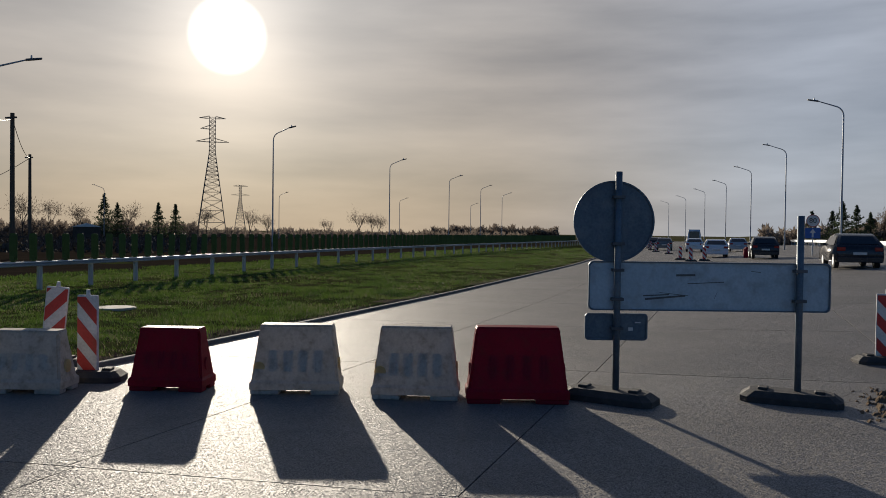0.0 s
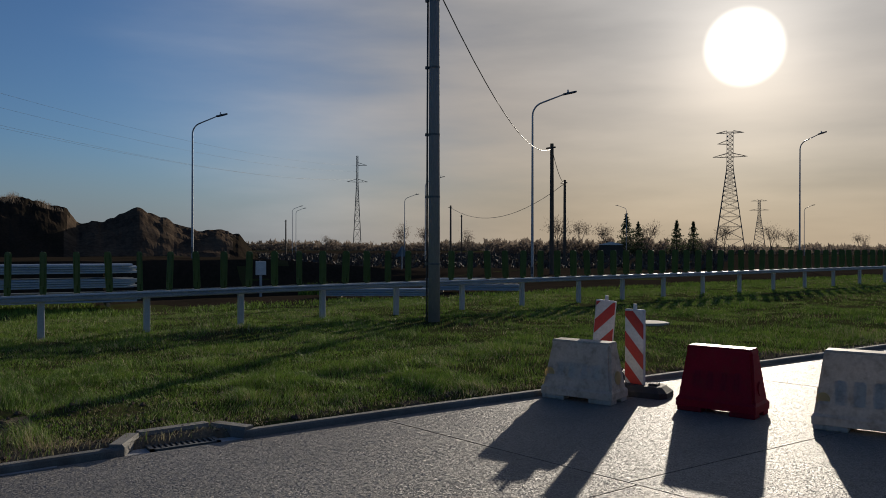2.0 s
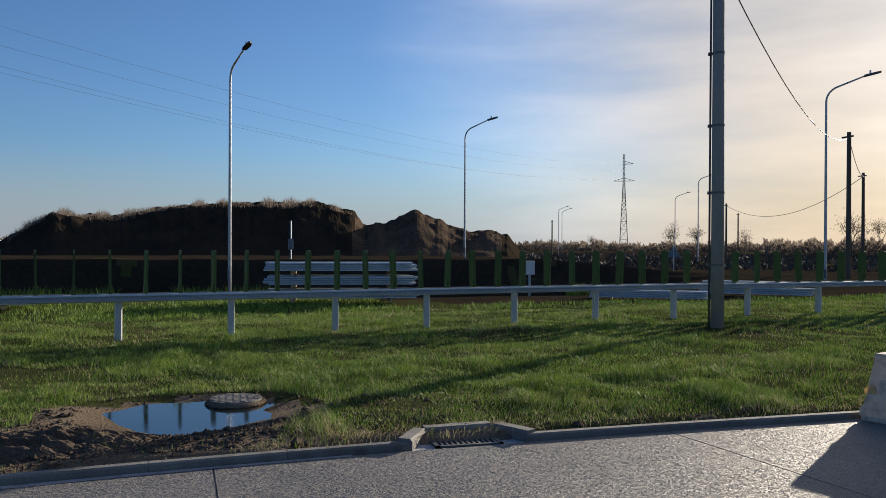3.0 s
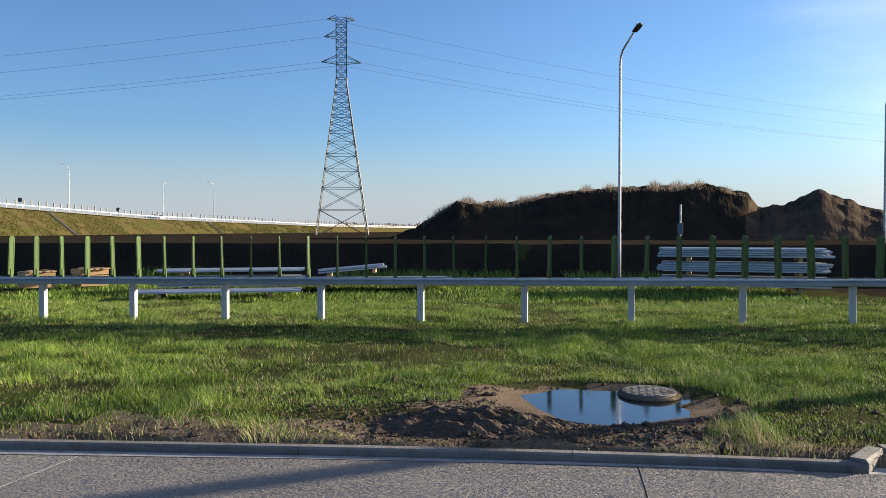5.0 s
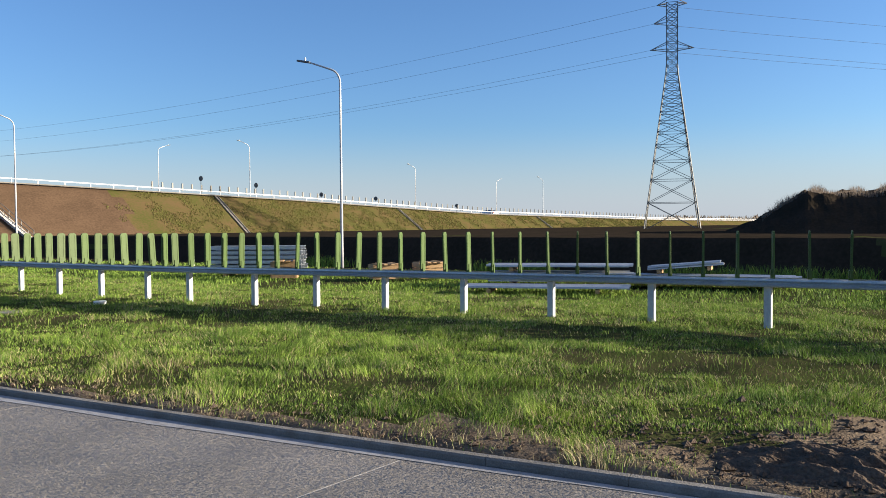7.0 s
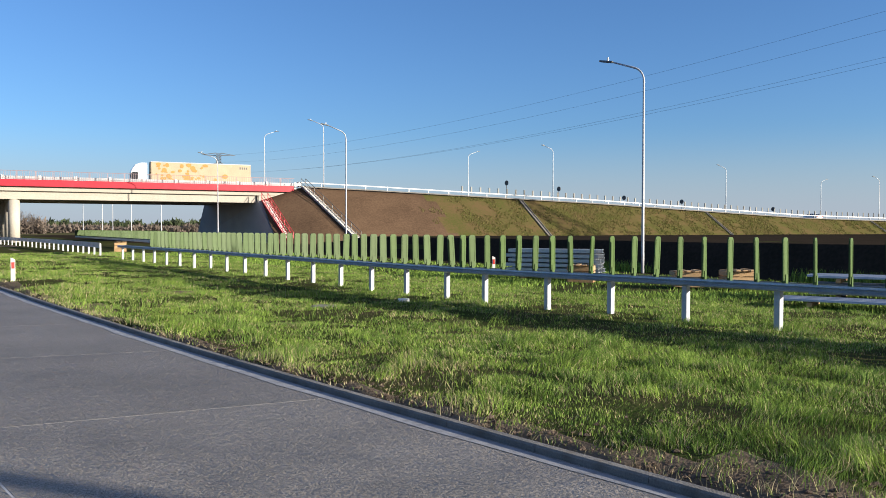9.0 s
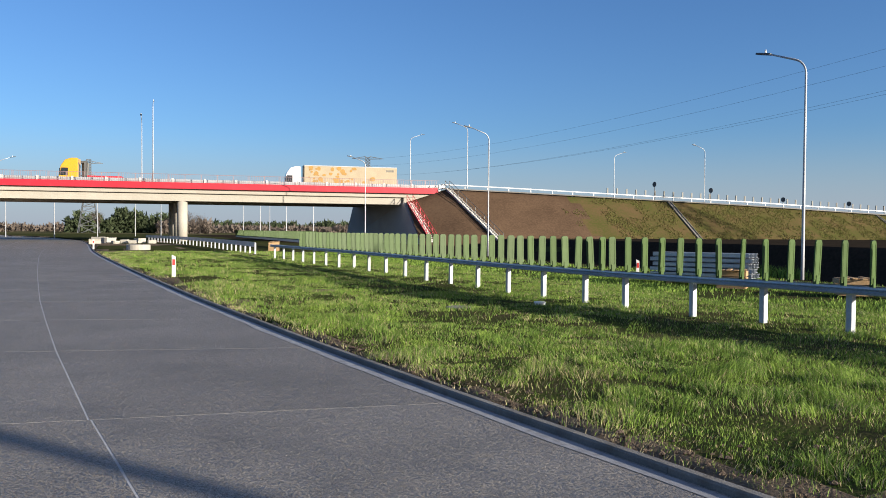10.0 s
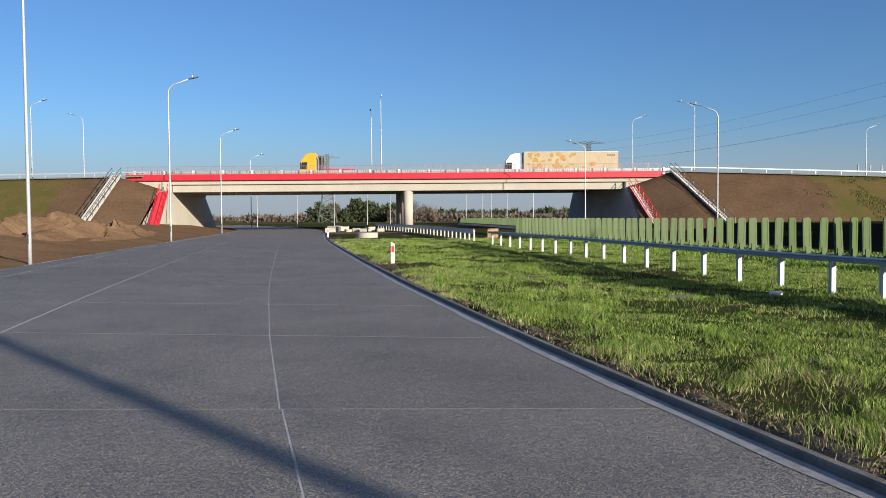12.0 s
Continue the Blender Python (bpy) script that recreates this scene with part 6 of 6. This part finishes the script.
# ---- second guard rail, delineators and things under the bridge ----
def build_far_rail():
    g = thing("guardrail", "second guard rail with green slats before the bridge", "guard rail")
    prof = [(-0.01, 0), (0.04, 0.06), (0, 0.15), (0.04, 0.25), (-0.01, 0.31), (-0.03, 0.31), (-0.03, 0)]
    path = [(-9.5, -52 - 4 * k, 0.55) for k in range(16)]
    path = [(-9.6 + 0.0012 * (k * 4) ** 2, y, z) for k, (x, y, z) in enumerate(path)]
    for a, b in zip(path, path[1:]):
        part("beam", sweep(BM(), prof, [a, tuple((Vector(a) + Vector(b)) / 2), b]), "galvanised", g)
        for f in (0.0, 0.5):
            p = Vector(a).lerp(Vector(b), f)
            part("post", box(BM(), p.x - 0.05, p.x + 0.05, p.y - 0.05, p.y + 0.05, -0.3, 0.8), "zinc_paint", g)
    first = None
    for k in range(110):
        p = Vector((-16.4 - 0.035 * k * 0.55, -64 - k * 0.55, 0.75))
        if first is None:
            bm = BM()
            box(bm, -0.10, 0.10, -0.012, 0.012, 0, 0.8, 0.02)
            first = part("slat", bm, "slat_green", g)
            first.matrix_basis = Matrix.Translation(p)
        else:
            share("slat", first, g, Matrix.Translation(p) @ pose(0, 0, 0, 0, 0, random.gauss(12, 4)))
    part("slat_rail", strut(BM(), (-16.4, -64, 0.7), (-18.5, -124, 0.7), 0.08, 0.3), "galvanised", g)


build_far_rail()


def delineator(at, turn=0):
    d = thing("delineator", "white road delineator post with a red reflector", "delineator", "delineators", at=at, turn=turn)
    bm = BM()
    prism(bm, [(-0.06, -0.2), (0.06, -0.2), (0.06, 0.70), (-0.06, 0.76)], 0.10)
    part("post", bm, "sign_white", d)
    part("reflector", box(BM(), -0.045, 0.045, -0.012, -0.003, 0.42, 0.62), "sign_red", d)
    part("reflector", box(BM(), -0.045, 0.045, 0.103, 0.112, 0.42, 0.62), "sign_red", d)
    return d


d0 = delineator((-3.05, -28.0, 0.05), 180)
copy_thing(d0, pose(-21.0, -27.5, -0.2, 0, 0, 150))
copy_thing(d0, pose(0.2, -70.0, 0.05, 0, 0, 180))

ring = thing("well_ring", "pale concrete well ring on the grass", "well ring", at=(-3.0, -64.5, 0.05))
bm = BM()
tube(bm, [(0, 0, 0), (0, 0, 0.42)], 0.85, 24)
part("ring", bm, "concrete", ring)
for k, (x, y, s) in enumerate(((0.5, -92, 0.9), (-0.8, -93.5, 1.1), (-2.4, -93, 0.8), (-4.0, -94.5, 1.0), (0.0, -95, 1.2), (-5.2, -93.2, 0.7), (-1.5, -92.2, 0.6), (-3.2, -92, 0.7))):
    bm = BM()
    bmesh.ops.create_cube(bm, size=1.0)
    bmesh.ops.subdivide_edges(bm, edges=bm.edges[:], cuts=2, use_grid_fill=True)
    for v in bm.verts:
        v.co += Vector((noise2(v.co.x + k, v.co.y, 2), noise2(v.co.y, v.co.z + k, 2), noise2(v.co.z, v.co.x + k, 2))) * 0.14
        v.co = Vector((v.co.x * s * 1.2, v.co.y * s * 0.9, (v.co.z + 0.5) * s * 0.6))
    ob = mesh_object("rubble_block", bm, "concrete")
    ob.matrix_basis = pose(x, y, 0.0, 0, 0, 37 * k)
    tagged(ob, "broken pale concrete block heaped near the pier", "rubble", "rubble blocks")

sign80 = thing("speed_sign", "speed limit sign above a blue arrow sign on a post", "road sign", at=(6.55, 63, 0.4))
part("post", tube(BM(), [(0, 0, 0), (0, 0, 2.9)], 0.04, 8), "galvanised", sign80)
disc80 = part("disc", tube(BM(), [(0, -0.06, 2.5), (0, -0.045, 2.5)], 0.40, 28), "sign_white", sign80)
part("border", tube(BM(), [(0, -0.052, 2.5), (0, -0.04, 2.5)], 0.45, 28), "sign_red", disc80)
M["sign_blue"] = material("sign_blue", (0.03, 0.12, 0.42), rough=0.4, bump=0)
blue = part("panel", box(BM(), -0.5, 0.5, -0.06, -0.045, 1.25, 2.0, 0.005), "sign_blue", sign80)
bm = BM()
bm.faces.new([bm.verts.new((x, -0.064, z)) for x, z in ((-0.06, 1.32), (0.06, 1.32), (0.06, 1.65), (0.2, 1.65), (0, 1.93), (-0.2, 1.65), (-0.06, 1.65))])
part("arrow", bm, "sign_white", blue)
text = bpy.data.curves.new("digits", "FONT")
text.body, text.size, text.align_x, text.align_y, text.extrude = "80", 0.5, "CENTER", "CENTER", 0.002
text.materials.append(M["black"])
digits = new("digits", text)
digits.parent = disc80
digits.matrix_basis = pose(0, -0.066, 2.5, 90, 0, 0)


def build_right_rail():
    g = thing("guardrail", "galvanised guard rail along the far carriageway edge", "guard rail")
    for k in range(40):
        y = 22 + k * 4.0
        x0, x1 = 11.4 - 0.05 * max(0, y - 80), 11.4 - 0.05 * max(0, y - 76)
        z0, z1 = road_z(x0, y), road_z(x1, y + 4)
        bm = BM()
        strut(bm, (x0, y, z0 + 0.62), (x1, y + 4.02, z1 + 0.62), 0.06, 0.31)
        part("beam", bm, "galvanised", g)
        for f in (0, 2):
            part("post", box(BM(), x0 + 0.03, x0 + 0.13, y + f, y + f + 0.1, z0 - 0.4, z0 + 0.72), "zinc_paint", g)


build_right_rail()
heap("soil_berm", 24, 86, 0.4, 7, 38, 3.4, "dark_earth", 3.3, "dark soil berm beyond the far guard rail", n=40, rough=0.35, freq=9)
heap("soil_berm", 22, 150, 0.2, 8, 34, 3.0, "dark_earth", 6.3, "dark soil berm further along the road", n=30, rough=0.35, freq=9)
heap("earth_berm", 21, -62, 0.0, 7, 30, 1.5, "brown_earth", 8.8, "low berm of brown earth below the embankment", n=40, rough=0.5, freq=12)

barrel = thing("road_barrel", "red plastic road barrel between the beacons", "barrel", at=(2.3, 64, 0.1))
part("body", tube(BM(), [(0, 0, 0), (0, 0, 0.35), (0, 0, 0.7), (0, 0, 0.85)], [0.32, 0.36, 0.34, 0.2], 14), "red_plastic", barrel)


# ---- trees and far woods ----
def scatter_mesh(name, pts, sizes, mat, label, category, seed, upright=0.0, kind="stuff", stretch=1.0):
    """Many small loose triangles standing for leaves, needles or twigs."""
    rng = np.random.default_rng(seed)
    n = len(pts)
    a = rng.normal(size=(n, 3))
    a[:, 2] += upright * np.sign(a[:, 2])
    a /= np.linalg.norm(a, axis=1)[:, None]
    b = np.cross(a, rng.normal(size=(n, 3)))
    b /= np.linalg.norm(b, axis=1)[:, None]
    s = np.asarray(sizes)[:, None]
    v = np.stack([pts - b * s * 0.35, pts + b * s * 0.35, pts + a * s * stretch], 1).reshape(-1, 3)
    me = bpy.data.meshes.new(name)
    me.from_pydata(v.tolist(), [], np.arange(n * 3).reshape(-1, 3).tolist())
    me.materials.append(M[mat])
    ob = new(name, me)
    return tagged(ob, label, category, kind=kind) if kind else ob


def conifer(at, h, seed):
    t = thing("conifer_tree", "dark green spruce with drooping tiers", "tree", "conifers", at=at)
    part("trunk", tube(BM(), [(0, 0, -0.3), (0, 0, h * 0.95)], [h * 0.02, 0.02], 7), "bark", t)
    rng = np.random.default_rng(seed)
    n = 1500
    z = h * (0.06 + 0.94 * rng.random(n) ** 1.25)
    tier = 0.72 + 0.28 * np.sin(z / h * 44 + rng.uniform(0, 6))
    r = (h - z) * 0.58 * tier * np.sqrt(rng.random(n)) * rng.uniform(0.75, 1.2, n)
    a = rng.uniform(0, math.tau, n)
    pts = np.stack([r * np.cos(a), r * np.sin(a), z - r * 0.25], 1)
    ob = scatter_mesh("crown", pts, rng.uniform(0.05, 0.10, n) * h * 0.55, "needles", "", "", seed, kind="", stretch=1.2)
    ob.parent = t
    return t


def bare_tree(at, h, seed, spread=0.30):
    t = thing("bare_tree", "leafless deciduous tree with fine twigs", "tree", "bare trees", at=at)
    rnd = random.Random(seed)
    bm, tips = BM(), []

    def grow(p, d, length, r, depth):
        q = p + d * length
        tube(bm, [p, q], [r, r * 0.65], 4, cap=False)
        if depth == 0:
            tips.append(q)
            return
        for _ in range(3 if depth > 1 else 4):
            nd = (d + Vector((rnd.gauss(0, spread), rnd.gauss(0, spread), rnd.gauss(0.12, 0.15)))).normalized()
            grow(p.lerp(q, rnd.uniform(0.55, 1.0)), nd, length * rnd.uniform(0.55, 0.8), r * 0.6, depth - 1)

    grow(Vector((0, 0, -0.2)), Vector((0, 0, 1)), h * 0.36, h * 0.016, 4)
    part("trunk", bm, "bark", t)
    rng = np.random.default_rng(seed)
    base = np.array([tuple(v) for v in tips])
    pts = np.repeat(base, 5, 0) + rng.normal(0, h * 0.075, (len(base) * 5, 3))
    ob = scatter_mesh("crown", pts, rng.uniform(0.02, 0.036, len(pts)) * h * 0.7, "twigs", "", "", seed, upright=0.8, kind="", stretch=2.6)
    ob.parent = t
    return t


def wood_belt(name, az0, az1, dist, height, mat, seed, label, per_degree=900, size=0.9, depth=25):
    rng = np.random.default_rng(seed)
    n = int(abs(az1 - az0) * per_degree)
    a = rng.uniform(az0, az1, n)
    d = dist + rng.uniform(0, depth, n)
    top = height * (0.45 + 0.75 * vnoise(a, a * 0 + seed, 1.7) * 0.6 + 0.4 * vnoise(a, a * 0 + seed, 6.0))
    z = -0.6 + top * rng.random(n) ** 0.85
    pts = np.stack([-np.sin(np.radians(a)) * d, np.cos(np.radians(a)) * d, z], 1)
    scatter_mesh(name, pts, rng.uniform(0.5, 1.3, n) * size, mat, label, "woods", seed, upright=0.6, stretch=1.3)


# haze on the twigs belts is only put into their lightened colour
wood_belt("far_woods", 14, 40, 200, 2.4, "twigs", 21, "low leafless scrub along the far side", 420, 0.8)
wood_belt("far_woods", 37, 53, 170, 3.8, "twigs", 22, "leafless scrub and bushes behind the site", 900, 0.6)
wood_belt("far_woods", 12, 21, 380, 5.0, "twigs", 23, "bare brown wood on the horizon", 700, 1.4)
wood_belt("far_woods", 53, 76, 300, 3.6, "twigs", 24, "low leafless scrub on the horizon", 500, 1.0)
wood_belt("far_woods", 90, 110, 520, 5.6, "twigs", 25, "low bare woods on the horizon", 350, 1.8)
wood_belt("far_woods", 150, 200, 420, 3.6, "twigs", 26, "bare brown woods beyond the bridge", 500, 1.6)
wood_belt("far_woods", 176.2, 182.6, 330, 9.0, "needles", 27, "dark conifer wood beyond the bridge", 1600, 1.3)
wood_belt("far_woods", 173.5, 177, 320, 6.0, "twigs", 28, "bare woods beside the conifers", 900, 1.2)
wood_belt("far_woods", 161, 173.5, 560, 7.5, "needles", 29, "dark wood far beyond the bridge", 600, 2.0)
# scrub added to darken flat open ground that shone too bright
wood_belt("scrub", 36, 72, 62, 0.7, "bark", 31, "low dry scrub added to darken the glaring open ground", 900, 0.4, 110)
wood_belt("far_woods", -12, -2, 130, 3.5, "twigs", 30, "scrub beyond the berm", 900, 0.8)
for k, (az, dist, h) in enumerate(((43.0, 165, 8.0), (39.6, 165, 6.6), (38.5, 165, 6.4), (42.2, 168, 6.5), (-5.2, 118, 5.0), (-7.0, 112, 6.0), (-7.8, 115, 5.6), (-8.6, 112, 4.6), (-6.4, 116, 5.0))):
    conifer(polar(az, dist, 0.2), h, 40 + k)
for k, (az, dist, h) in enumerate(((47.8, 165, 9.0), (44.6, 170, 7.6), (46.3, 175, 7.5), (41.6, 172, 7.8), (36.5, 180, 6.6), (33.6, 190, 7.0), (32.4, 190, 6.5), (26.0, 210, 8.0), (25.1, 210, 7.2), (24.6, 215, 6.8), (28.4, 240, 6.0), (58.9, 150, 6.0), (57.2, 140, 5.5), (54.2, 150, 5.5), (64.5, 260, 6.0), (-9.3, 118, 6.5), (8.0, 250, 7.0), (175.0, 300, 9.0), (174.2, 290, 8.0), (160.8, 260, 7.5), (161.6, 265, 7.0), (180.6, 300, 8.0))):
    bare_tree(polar(az, dist, -0.3), h, 80 + k)

hall = thing("shed", "low shed with a pale roof among the far scrub", "building", at=polar(44.0, 150, -0.4), turn=44)
part("roof", prism(BM(), [(-2.4, 2.35), (2.4, 2.35), (0.0, 3.0)], 5.0), "sign_white", hall, "pale shining roof")
part("wall", box(BM(), -2.2, 2.2, 0.2, 4.8, 0, 2.35), "bark", hall)
